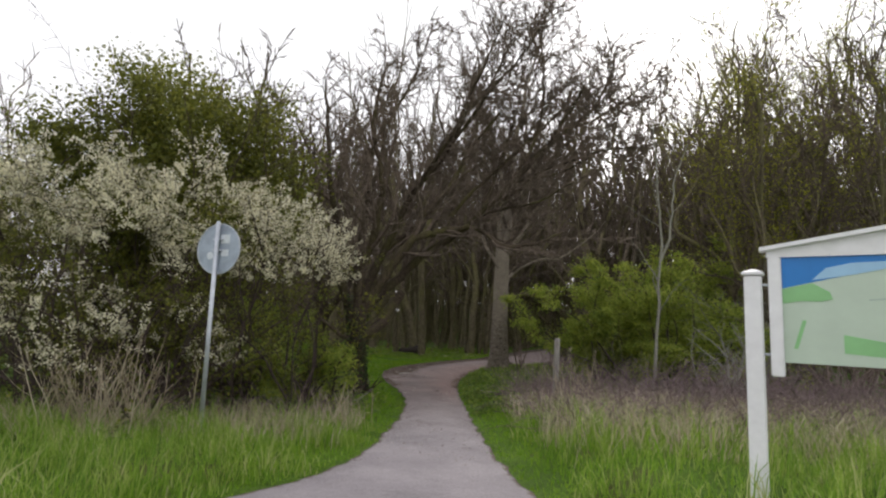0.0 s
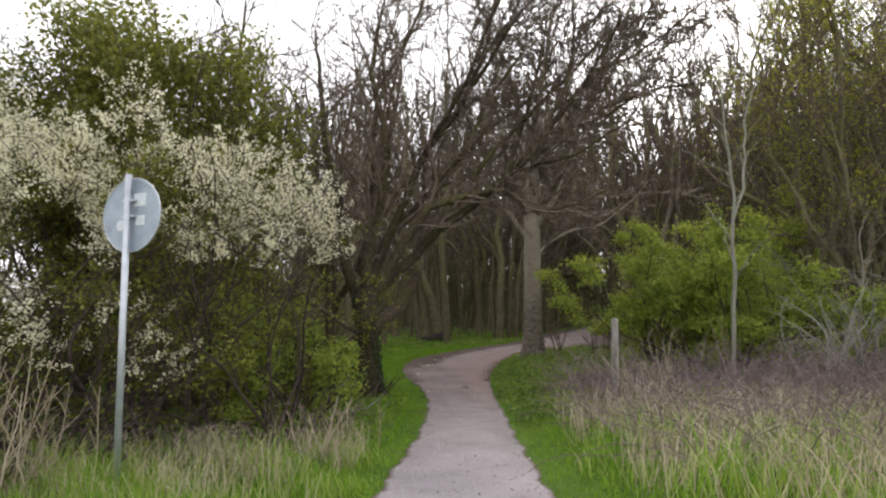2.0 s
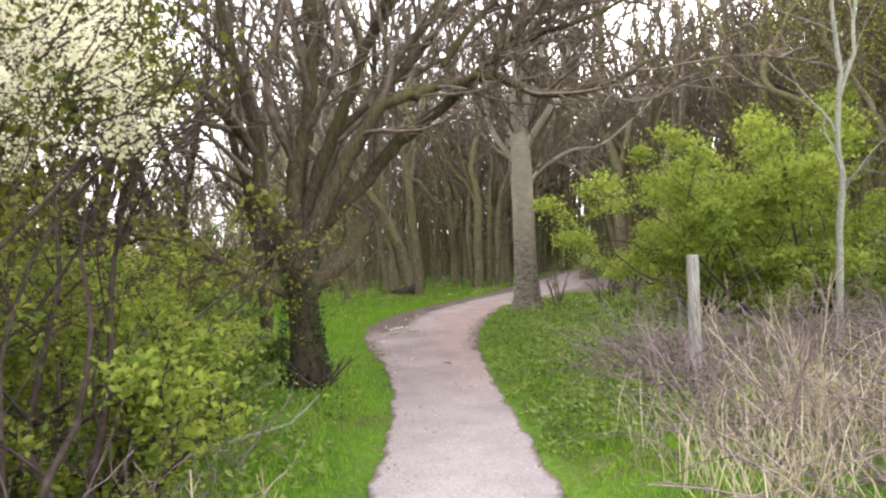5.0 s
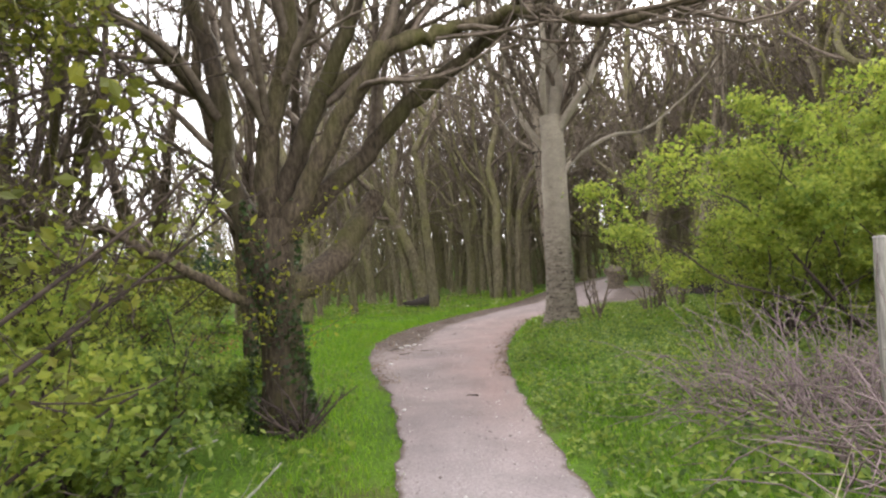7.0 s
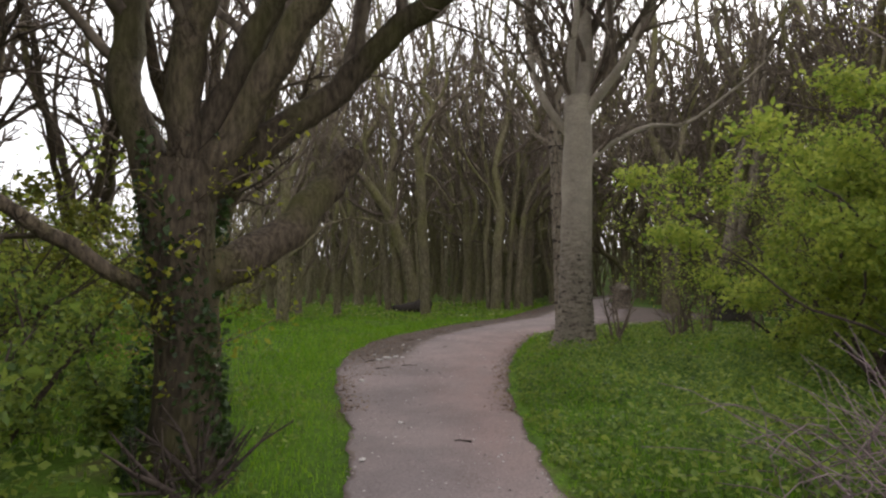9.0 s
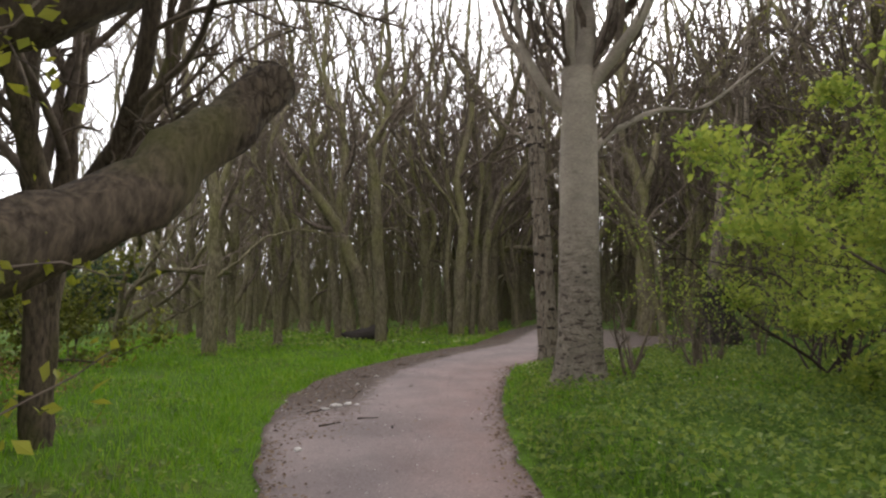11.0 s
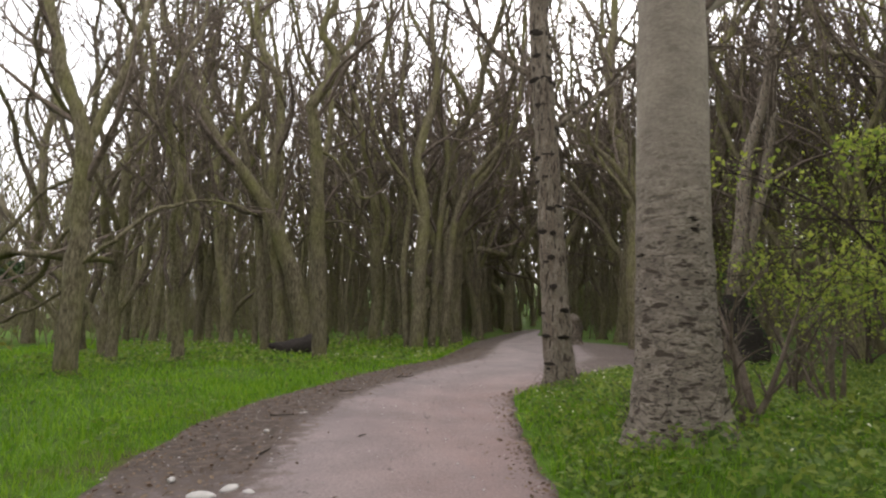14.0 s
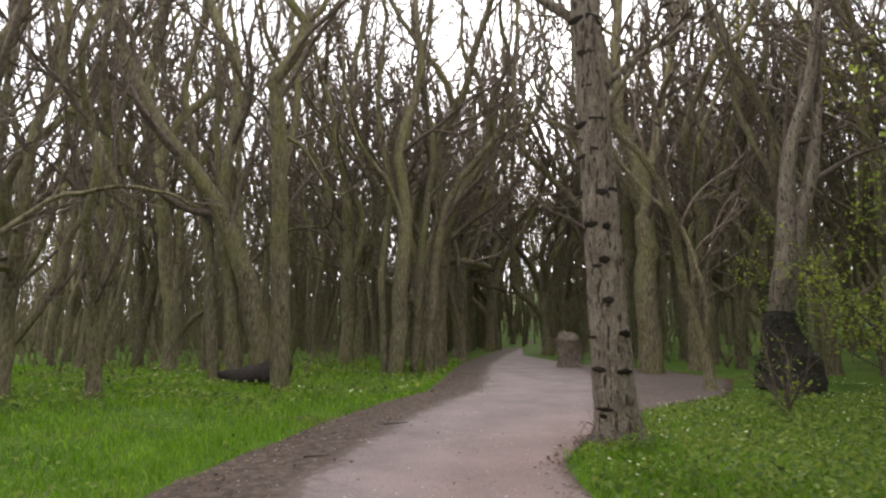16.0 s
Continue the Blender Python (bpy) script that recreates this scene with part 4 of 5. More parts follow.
def ringed_tree():
    """The knobbly tree just behind it."""
    r = np.random.default_rng(37)
    bx, by = 3.26, 28.5
    e = empty("knobbly_tree", bx, by, float(g(bx, by)) - 0.05, "upright tree with brown-grey bark ringed by dark knots", "tree")
    trunk, crown, tips = Tubes(), Tubes(), []
    h = np.concatenate([np.linspace(0, 0.8, 7), np.linspace(0.95, 7.5, 36)])
    p = np.stack([-0.045 * h, 0.02 * np.sin(h), h], 1)
    rad = 0.27 * (1 + 0.5 * np.exp(-h / 0.25)) * np.interp(h, [0, 7.5], [1.0, 0.62]) * (1 + 0.05 * np.maximum(0, np.sin(h * 13)) ** 3)
    a = np.arange(18) * 2 * math.pi / 18
    fl = 1 + 0.15 * np.sin(a * 4)[None, :] * np.exp(-h / 0.3)[:, None] + r.normal(0, 0.035, (len(h), 18))
    trunk.add(p, rad, 18, fl)
    put("trunk", trunk.mesh("trunk"), BARK_RING, e)
    me = lump("knot")
    for _ in range(74):
        th, z = r.uniform(0, 2 * math.pi), r.uniform(0.5, 7.0)
        z = round(z / 0.47) * 0.47 + r.normal(0, 0.03)
        rr_ = float(np.interp(z, h, rad)) * 0.97
        put("knot", me, BARK_SCAR, e).matrix_basis = Matrix.Translation((-0.045 * z + rr_ * math.cos(th), rr_ * math.sin(th), z)) @ Matrix.Rotation(th, 4, 'Z') @ Matrix.Diagonal((0.03, r.uniform(0.06, 0.15), r.uniform(0.025, 0.06), 1))
    for s, d, L, r0 in [((-0.3, 0, 7.0), (0.3, 0.2, 1), 8, 0.11), ((-0.33, 0, 7.4), (-0.4, 0.1, 1.1), 8, 0.12), ((-0.25, 0, 5.6), (-0.9, 0.3, 0.9), 4, 0.08), ((-0.2, 0, 4.6), (0.9, -0.2, 0.8), 3.5, 0.06)]:
        tb = Tubes()
        q = wander(r, s, d, L, 0.4, 0.14, 0.06)
        rs = np.linspace(r0, 0.012, len(q))
        tb.add(q, rs, 7)
        put("limb", tb.mesh("limb"), BARK_RING, e)
        sprout(r, crown, tips, q, rs, (9, 6, 3), 0.36, 0.65, 0.2, 0.05, 4, 0.15, 0.019, 0.4)
    put("crown", crown.mesh("crown"), BARK_TWIG, e, "bare brown twigs")
    sh = Tubes()
    for _ in range(40):
        az = r.uniform(0, 2 * math.pi)
        q = wander(r, (0.3 * math.cos(az), 0.3 * math.sin(az), r.uniform(0, 0.3)), (math.cos(az), math.sin(az), 0.8), r.uniform(0.15, 0.5), 0.08, 0.4, 0.1)
        sh.add(q, np.linspace(0.006, 0.002, len(q)), 3)
    put("root_growth", sh.mesh("root_growth"), BARK_TWIG, e)


grey_tree()
ringed_tree()


def burr_tree(x, y):
    r = np.random.default_rng(41)
    e = empty("burr_tree", x, y, float(g(x, y)) - 0.05, "twin-stemmed grey tree with swollen black burr at its base", "tree")
    tb = Tubes()
    h = np.linspace(0, 1.9, 12)
    rad = np.interp(h, [0, 0.3, 0.8, 1.3, 1.9], [0.72, 0.68, 0.62, 0.42, 0.3])
    tb.add(np.stack([0.08 * np.sin(h * 3), 0 * h, h], 1), rad, 16, 1 + r.normal(0, 0.09, (12, 16)))
    put("burr", tb.mesh("burr"), BARK_DARK, e, "swollen black burr")
    crown, tips = Tubes(), []
    for d, r0 in (((-0.25, 0.1, 1), 0.26), ((0.03, -0.1, 1), 0.22)):
        t2 = Tubes()
        q = wander(r, (0, 0, 1.6), d, 10, 0.5, 0.06, 0.05)
        rs = np.linspace(r0, 0.04, len(q))
        t2.add(q, rs, 12)
        put("stem", t2.mesh("stem"), BARK_RING, e)
        sprout(r, crown, tips, q, rs, (8, 4, 3), 0.3, 0.8, 0.2, 0.04, 4, 0.35, 0.012, 0.45)
    put("crown", crown.mesh("crown"), BARK_TWIG, e, "bare brown twigs")
    th, zz = r.uniform(0, 2 * math.pi, 700), r.uniform(0.0, 2.6, 700)
    rr_ = np.interp(zz, [0, 0.8, 1.3, 2.6], [0.72, 0.66, 0.46, 0.36])
    put("ivy", mesh_np("ivy", *cards(r, np.stack([np.cos(th) * rr_, np.sin(th) * rr_, zz], 1), 0.04, 0.2)), LEAF_DARK, e, "dark ivy leaves")


burr_tree(10.4, 33.4)


def broken_stump(x, y):
    r = np.random.default_rng(43)
    e = empty("tree_stump", x, y, float(g(x, y)) - 0.04, "low broken tree stump with stubby grey limbs", "stump")
    tb = Tubes()
    h = np.linspace(0, 1.1, 8)
    tb.add(np.stack([0 * h, 0 * h, h], 1), np.interp(h, [0, 0.4, 1.1], [0.55, 0.42, 0.5]), 14, 1 + r.normal(0, 0.09, (8, 14)))
    put("stump", tb.mesh("stump"), BARK_RING, e)
    for d, L in (((1, 0.2, 0.5), 0.8), ((-0.8, 0.2, 0.9), 0.6), ((0.3, 0.6, 1), 0.7)):
        t2 = Tubes()
        q = wander(r, (0, 0, 0.8), d, L, 0.2, 0.2, 0)
        t2.add(q, np.linspace(0.28, 0.2, len(q)), 9, 1 + r.normal(0, 0.08, (len(q), 9)))
        t2.add(np.array([q[-1], q[-1] + 0.02, q[-1] + 0.03]), [0.2, 0.12, 0.01], 9)
        put("stub", t2.mesh("stub"), BARK_RING, e)


broken_stump(8.9, 42.3)


def dark_log():
    r = np.random.default_rng(47)
    e = empty("fallen_log", -2.15, 37.7, float(g(-2.15, 37.7)), "dark rotten log lying at the foot of a many-stemmed tree", "log", rz=-4)
    tb = Tubes()
    q = np.stack([np.linspace(-0.95, 0.95, 14), 0.06 * np.sin(np.arange(14)), np.interp(np.linspace(0, 1, 14), [0, 0.25, 0.7, 1], [0.3, 0.2, 0.27, 0.5])], 1)
    tb.add(q, [0.05, 0.12, 0.17, 0.2, 0.22, 0.25, 0.28, 0.3, 0.33, 0.36, 0.37, 0.34, 0.26, 0.08], 12, 1 + r.normal(0, 0.09, (14, 12)))
    put("log", tb.mesh("log"), BARK_DARK, e)


dark_log()


def pale_tree():
    """The thin pale tree in the brambles."""
    r = np.random.default_rng(53)
    bx, by = 6.25, 15.35
    e = empty("thin_pale_tree", bx, by, float(g(bx, by)) - 0.04, "slender young tree with pale grey-green bark", "tree")
    trunk, crown, tips = Tubes(), Tubes(), []
    q, rad = limb(r, trunk, [(0, 0, 0), (0.1, 0.02, 1.5), (0.2, -0.05, 3.0), (0.28, 0, 4.6), (0.2, 0.05, 6.0), (0.1, 0, 8.0)], 0.055, 0.012, 8, 0.03)
    put("trunk", trunk.mesh("trunk"), BARK_PALE, e)
    tb = Tubes()
    q2, rad2 = limb(r, tb, [(0.25, 0, 3.9), (0.55, 0, 4.8), (0.7, 0.1, 6.2), (1.1, 0.1, 7.4)], 0.035, 0.008, 6, 0.03)
    put("fork", tb.mesh("fork"), BARK_PALE, e)
    sprout(r, crown, tips, q, rad, (9, 4, 3), 0.2, 0.7, 0.15, 0.04, 4, 0.3, 0.004, 0.2)
    sprout(r, crown, tips, q2, rad2, (6, 4), 0.3, 0.6, 0.15, 0.04, 4, 0.2, 0.004, 0.2)
    put("crown", crown.mesh("crown"), BARK_PALE, e)


pale_tree()


# ---- shrubs ----
def shrub(name, label, x, y, width, height, seed, stems=9, counts=(6, 5, 4), leaf=None, leaves=0, leaf_size=0.03, bark_mat=None, flowers=0, spreadout=0.9, droop=0.0, squash=1.0,
          flower_from=0.35, fill=0.1, depth=1.0, flower_size=0.028, category="shrub", group="", thin=0.005, leaf_low=0.0):
    """A many-stemmed shrub, with leaves and blossom along its outer twigs."""
    r = np.random.default_rng(seed)
    e = empty(name, x, y, float(g(x, y)) - 0.04, label, category, group)
    wood, tips = Tubes(np.array([x, y, 0.0])), []
    for s in range(stems):
        az = 2 * math.pi * (s + r.random()) / stems
        out = spreadout * r.uniform(0.3, 1.2)
        q = wander(r, (r.normal(0, width * 0.08), r.normal(0, width * 0.08) * depth, 0), (math.cos(az) * out, math.sin(az) * out * depth, 1), math.hypot(height, width * out * 0.5) * r.uniform(0.75, 1.0), 0.3, 0.14, -droop)
        rad = np.linspace(r.uniform(0.02, 0.045), 0.006, len(q))
        if not wood.add(q, rad, 5):
            continue
        sprout(r, wood, tips, q, rad, counts, 0.34, 0.75, 0.2, 0.02 - droop, 4, 0.15, thin, 0.26)
    put("framework", wood.mesh("branches"), bark_mat or BARK_THORN, e)
    tips = np.array(tips)
    tips = tips[tips[:, 2] > 0.05]
    if leaves:
        leafed = tips[(tips[:, 2] > leaf_low * height) & ((leaf_low == 0) | (np.hypot(tips[:, 0], tips[:, 1]) < width * 0.46))]
        c = leafed[r.integers(0, len(leafed), leaves)] + r.normal(0, fill, (leaves, 3)) * np.array([1, 1, 0.6])
        c = c[(c[:, 2] > 0.08) & clear_of_path(c + np.array([x, y, 0]))]
        put("foliage", mesh_np("foliage", *cards(r, c, leaf_size, 0.45)), leaf, e)
    if flowers:
        picks, spray_wood, per = [], Tubes(np.array([x, y, 0.0])), 60
        lump_ = r.uniform(0, 2 * math.pi, 4)
        while sum(len(k) for k in picks) < flowers:
            az, phi = r.uniform(0, 2 * math.pi), math.asin(r.uniform(flower_from, 1.0))
            swell = 0.93 + 0.07 * math.sin(3 * az + lump_[0]) + 0.06 * math.sin(5 * az + 4 * phi + lump_[1]) + r.normal(0, 0.05)
            if math.sin(4 * az + lump_[2]) + math.sin(7 * phi + 2 * az + lump_[3]) + r.normal(0, 0.45) < 0.0:
                continue
            flat_ = math.cos(phi) ** 0.8 * width * 0.5 * swell
            p = (flat_ * math.cos(az), flat_ * math.sin(az) * depth, height * (0.34 + 0.6 * math.sin(phi) * swell))
            q = wander(r, p, (math.cos(az) * 0.8, math.sin(az) * 0.8, 0.55 - droop * 10), r.uniform(0.25, 0.75), 0.07, 0.2, 0.03)
            if not spray_wood.add(q, np.linspace(0.009, 0.003, len(q)), 3):
                continue
            k = int(per * r.uniform(0.4, 1.4))
            picks.append(q[r.integers(1, len(q), k)] + r.normal(0, 0.028, (k, 3)))
        put("flowering_sprays", spray_wood.mesh("sprays"), BARK_THORN, e, "thin dark flowering twigs")
        c = np.concatenate(picks)
        c = c[clear_of_path(c + np.array([x, y, 0])) & (c[:, 1] + y < 8.3 + np.abs(c[:, 0] + x) / 0.82)]
        put("blossom", mesh_np("blossom", *cards(r, c, flower_size, 0.15, aspect=0.9)), PETAL, e, "cream-white blossom")
    return e


BLACK = "blackthorn bush with dark twigs and sprays of white blossom"
BT = dict(leaf=LEAF_OLIVE, leaf_size=0.03, group="blackthorn thicket")
for x, y, w, h, sd, n, lv, fl, fs, sp, dr, ff in [
        (-7.4, 10.4, 5.0, 5.6, 61, 16, 11000, 20000, 0.017, 0.85, 0.014, 0.45), (-4.9, 10.2, 4.4, 5.1, 62, 16, 11000, 17000, 0.016, 0.85, 0.014, 0.47),
        (-3.1, 10.0, 3.4, 4.4, 63, 9, 2600, 11000, 0.014, 0.7, 0.016, 0.42), (-10.4, 11.2, 5.4, 5.6, 64, 15, 11000, 15000, 0.019, 0.85, 0.012, 0.42),
        (-2.3, 9.8, 2.6, 3.9, 67, 9, 700, 7500, 0.013, 0.65, 0.016, 0.55), (-4.5, 8.5, 2.8, 2.1, 65, 10, 600, 3200, 0.014, 1.2, 0.03, 0.2),
        (-6.6, 8.8, 3.2, 2.6, 66, 10, 600, 3800, 0.015, 1.2, 0.03, 0.2), (-9.0, 9.2, 3.4, 2.8, 68, 10, 600, 3800, 0.016, 1.2, 0.03, 0.2)]:
    shrub("blackthorn_bush", BLACK, x, y, w, h, sd, n, (6, 5, 3), leaves=lv, flowers=fl, flower_size=fs, spreadout=sp, droop=dr, flower_from=ff, **BT)
HAW = "hawthorn shrub in fresh yellow-green leaf"
HW = dict(leaf=LEAF_HAW, group="hawthorns")
shrub("hawthorn_shrub", HAW, -2.6, 10.9, 2.7, 2.1, 71, 12, (5, 4, 3), leaves=15000, leaf_size=0.03, spreadout=0.9, **HW)
shrub("hawthorn_shrub", HAW, -4.4, 13.8, 3.2, 2.4, 72, 10, (5, 5, 3), leaves=8000, leaf_size=0.034, spreadout=0.8, **HW)
shrub("hawthorn_shrub", HAW, -4.1, 12.0, 2.4, 2.7, 77, 9, (5, 5, 3), leaves=4500, leaf_size=0.034, spreadout=0.7, **HW)
shrub("hawthorn_shrub", HAW, -6.2, 18.0, 3.4, 3.6, 78, 11, (5, 4, 3), leaves=5200, leaf_size=0.036, spreadout=0.8, fill=0.16, **HW)
shrub("hawthorn_shrub", HAW, -5.6, 15.2, 2.8, 3.8, 79, 9, (5, 4, 3), leaves=2600, leaf_size=0.034, spreadout=0.7, fill=0.14, **HW)
shrub("hawthorn_shrub", HAW, 6.0, 19.3, 4.3, 5.1, 73, 13, (5, 4, 3), leaves=30000, leaf_size=0.04, spreadout=0.9, fill=0.14, **HW)
shrub("hawthorn_shrub", HAW, 7.9, 18.6, 4.6, 5.0, 74, 12, (5, 4, 3), leaves=27000, leaf_size=0.042, spreadout=0.9, fill=0.15, **HW)
shrub("hawthorn_shrub", HAW, 9.6, 22.2, 4.6, 6.4, 75, 11, (5, 4, 3), leaves=17000, leaf_size=0.05, spreadout=0.8, fill=0.16, **HW)
shrub("hawthorn_shrub", HAW, 7.3, 23.8, 3.8, 5.4, 171, 9, (5, 4, 3), leaves=5000, leaf_size=0.029, spreadout=0.7, fill=0.2, **HW)
shrub("hawthorn_shrub", HAW, 9.6, 27.0, 3.6, 5.6, 172, 8, (5, 4, 3), leaves=5200, leaf_size=0.028, spreadout=0.6, fill=0.24, **HW)
shrub("hawthorn_shrub", HAW, 12.6, 31.5, 3.6, 6.2, 173, 8, (5, 4, 3), leaves=4200, leaf_size=0.05, spreadout=0.6, fill=0.28, **HW)
shrub("hawthorn_shrub", HAW, 11.5, 19.0, 4.5, 3.6, 76, 10, (5, 4, 2), leaves=9000, leaf_size=0.05, spreadout=0.9, fill=0.15, **HW)
for k, (x, y, w, h) in enumerate([(-8.6, 24.5, 3.6, 3.6), (-11.4, 25.6, 4.2, 4.6), (-14.5, 28.5, 5.0, 5.2), (-9.6, 29.5, 4.0, 3.4), (-13.0, 22.5, 4.2, 4.4), (-18.5, 31.0, 5.5, 5.6), (-7.6, 20.2, 3.8, 4.0), (-10.2, 19.4, 4.4, 4.6)]):
    shrub("hedge_shrub", "scrubby dull green thorn shrub at the field edge", x, y, w, h, 180 + k, 8, (5, 4, 2), LEAF_OLIVE, 5200, 0.06, None, 0, 0.8, fill=0.2, group="hedge shrubs")
EV = dict(leaf=LEAF_OLIVE, fill=0.22, category="shrub")
shrub("evergreen_shrub", "tall dense olive-green shrub behind the blossom", -5.8, 13.2, 5.4, 9.6, 81, 22, (6, 5, 2), leaves=42000, leaf_size=0.047, spreadout=0.42, leaf_low=0.42, **{**EV, "fill": 0.36})
shrub("evergreen_shrub", "tall dense olive-green shrub behind the blossom", -8.4, 13.8, 5.0, 9.0, 84, 18, (6, 5, 2), leaves=30000, leaf_size=0.05, spreadout=0.45, leaf_low=0.42, **{**EV, "fill": 0.36})
shrub("evergreen_shrub", "tall dense olive-green shrub behind the blossom", -9.4, 15.2, 4.4, 6.0, 82, 10, (5, 4, 2), leaves=13000, leaf_size=0.058, spreadout=0.6, **EV)
shrub("evergreen_shrub", "tall dense olive-green shrub behind the blossom", -12.8, 15.6, 4.4, 5.6, 85, 9, (5, 4, 2), leaves=9000, leaf_size=0.06, spreadout=0.55, **EV)
shrub("evergreen_shrub", "dark green conifer-like shrub at the wood's edge", -17.0, 44.0, 6, 5.5, 83, 12, (5, 4, 2), leaf=LEAF_DARK, leaves=12000, leaf_size=0.09, spreadout=0.7, fill=0.2)


def leafing_tree(seed, height, leaves):
    """A tree with a dense twiggy crown and a thin haze of new leaves."""
    e, tips = wood_tree(seed, height, 0.15, 4, 2.6, (9, 6, 3), None, 0.14, 0.36, 0.013, "leafing_tree", "bare twiggy tree with a haze of yellow-green new leaves")
    r = np.random.default_rng(seed + 1)
    t = np.array(tips)
    t = t[t[:, 2] > height * 0.3]
    c = t[r.integers(0, len(t), leaves)] + r.normal(0, 0.22, (leaves, 3))
    put("foliage", mesh_np("foliage", *cards(r, c, 0.045, 0.4)), LEAF_SPRING, e, "sparse yellow-green new leaves")
    return e


leafing = [leafing_tree(700, 16.5, 5200), leafing_tree(710, 15.0, 2200), leafing_tree(720, 17.5, 900)]
for x, y, k, a, z in [(11.8, 22.8, 1, 80, 0.95), (12.6, 20.4, 0, 300, 0.88), (16.4, 20.2, 2, 20, 0.9), (14.0, 23.6, 0, 200, 1.0), (15.8, 25.6, 1, 140, 1.02), (18.6, 24.2, 0, 320, 1.02), (21.6, 26.0, 1, 30, 1.05),
                      (17.0, 29.5, 0, 60, 1.1), (24.8, 25.0, 0, 170, 1.05), (28.2, 27.5, 2, 280, 1.05), (21.0, 31.5, 2, 100, 1.1), (16.8, 36.4, 1, 190, 1.0)]:
    plant(leafing[k], x, y, a, z, "leafing trees")
for e in leafing:
    drop_source(e)
# bare grey-brown shrubs to the right, with pale arching branches
for k, (x, y, w, h) in enumerate([(9.2, 15.6, 4, 4.6), (12.5, 16.5, 5, 5.5), (8.0, 14.6, 3, 2.6), (15.5, 18, 5, 6.5), (11, 14.6, 3.5, 3.2)]):
    shrub("bare_shrub", "bare arching shrub with pale grey twigs", x, y, w, h, 120 + k, 9, (5, 5, 2), None, 0, 0, BARK_PALE if k in (0, 2) else BARK_TWIG, 0, 0.8, 0.012, group="bare shrubs")
shrub("bare_shrub", "dark twiggy growth round the foot of the oak", -1.95, 15.75, 1.1, 0.8, 131, 14, (5, 4), None, 0, 0, BARK_THORN, 0, 1.2, 0.01, group="bare shrubs")
# saplings with a few leaves under the trees
for k, (x, y, h) in enumerate([(5.9, 26.0, 1.9), (3.6, 24.0, 1.9), (6.9, 27.2, 1.6), (8.4, 31.2, 1.8), (7.2, 30.0, 1.3), (9.2, 29.0, 2.2), (5.0, 24.6, 1.2)]):
    shrub("sapling", "thin sapling with sparse new leaves", x, y, 1.0, h, 140 + k, 4, (6, 5), LEAF_HAW, 0 if k in (1, 6) else 70, 0.03, BARK_TWIG, 0, 0.4, fill=0.16, category="sapling", group="saplings")
for k, (x, y, w, h) in enumerate([(-3.3, 14.6, 2.2, 1.5), (-4.6, 16.8, 2.6, 1.7), (-6.8, 20, 3, 1.6), (-2.9, 12.9, 1.6, 1.1), (-3.4, 17.3, 1.5, 0.9)]):
    shrub("undergrowth_bush", "low green bush of elder and thorn under the oak", x, y, w, h, 160 + k, 9, (5, 4, 2), LEAF_HERB, 5200, 0.036, None, 0, 1.0, category="bush", group="undergrowth bushes")


# ---- brambles, grass and herbs ----
def stuff(name, label, category, v, f, material):
    return tagged(put(name, mesh_np(name, v, f), material), label, category, kind="stuff")


r = np.random.default_rng(201)
canes = Tubes()
for _ in range(5200):
    x, y = r.uniform(1.9, 12), 6.8 + 9.2 * r.random() ** 0.7
    if x < right(y) + 0.8 + 0.5 * r.random() + 0.12 * max(0.0, y - 11.5):
        continue
    p = wander(r, (x, y, float(g(x, y)) - 0.02), (r.normal(0, 0.8), r.normal(0, 0.8), 1), r.uniform(0.7, 1.7) * min(1, 0.5 + 0.25 * (x - right(y))), 0.2, 0.14, -0.16)
    p[:, 2] = np.maximum(p[:, 2], g(p[:, 0], p[:, 1]) + 0.01)
    canes.add(p, np.linspace(r.uniform(0.005, 0.009), 0.0035, len(p)), 3)
for _ in range(500):
    x, y = r.uniform(-6.5, -1.5), r.uniform(8.2, 12)
    p = wander(r, (x, y, float(g(x, y)) - 0.02), (r.normal(0, 0.9), r.normal(0, 0.9), 1), r.uniform(0.5, 1.3), 0.14, 0.26, -0.08)
    canes.add(p, np.linspace(r.uniform(0.005, 0.009), 0.003, len(p)), 3)
tagged(put("bramble_thicket", canes.mesh("bramble_thicket"), DRY_CANE), "tangle of dry purplish bramble canes", "brambles", kind="stuff")


def weed_clump(x, y, seed, n=26, h=1.15):
    r = np.random.default_rng(seed)
    e = empty("dead_weed_clump", x, y, float(g(x, y)) - 0.03, "clump of dead pale branching weed stalks in the grass", "weeds", "dead weeds")
    tb, tips = Tubes(), []
    for _ in range(n):
        p = wander(r, (r.normal(0, 0.3), r.normal(0, 0.2), 0), (r.normal(0, 0.32), r.normal(0, 0.3), 1), h * r.uniform(0.6, 1.15), 0.15, 0.07, 0.0)
        rr_ = np.linspace(0.011, 0.005, len(p))
        tb.add(p, rr_, 3)
        sprout(r, tb, tips, p, rr_, (6,), 0.35, 0.55, 0.1, 0.05, 3, 0.4, 0.004, 0.1)
    put("dry_growth", tb.mesh("dry_growth"), STRAW, e)


for k, (x, y, h, n) in enumerate([(-4.25, 7.1, 1.35, 26), (-3.7, 7.0, 1.1, 16), (-5.3, 7.6, 1.0, 16), (-1.5, 8.6, 0.7, 14), (-1.2, 9.8, 0.6, 8), (3.3, 11.6, 1.2, 8), (2.6, 10.5, 0.9, 8), (3.6, 12.9, 1.1, 8)]):
    weed_clump(x, y, 220 + k, n, h)

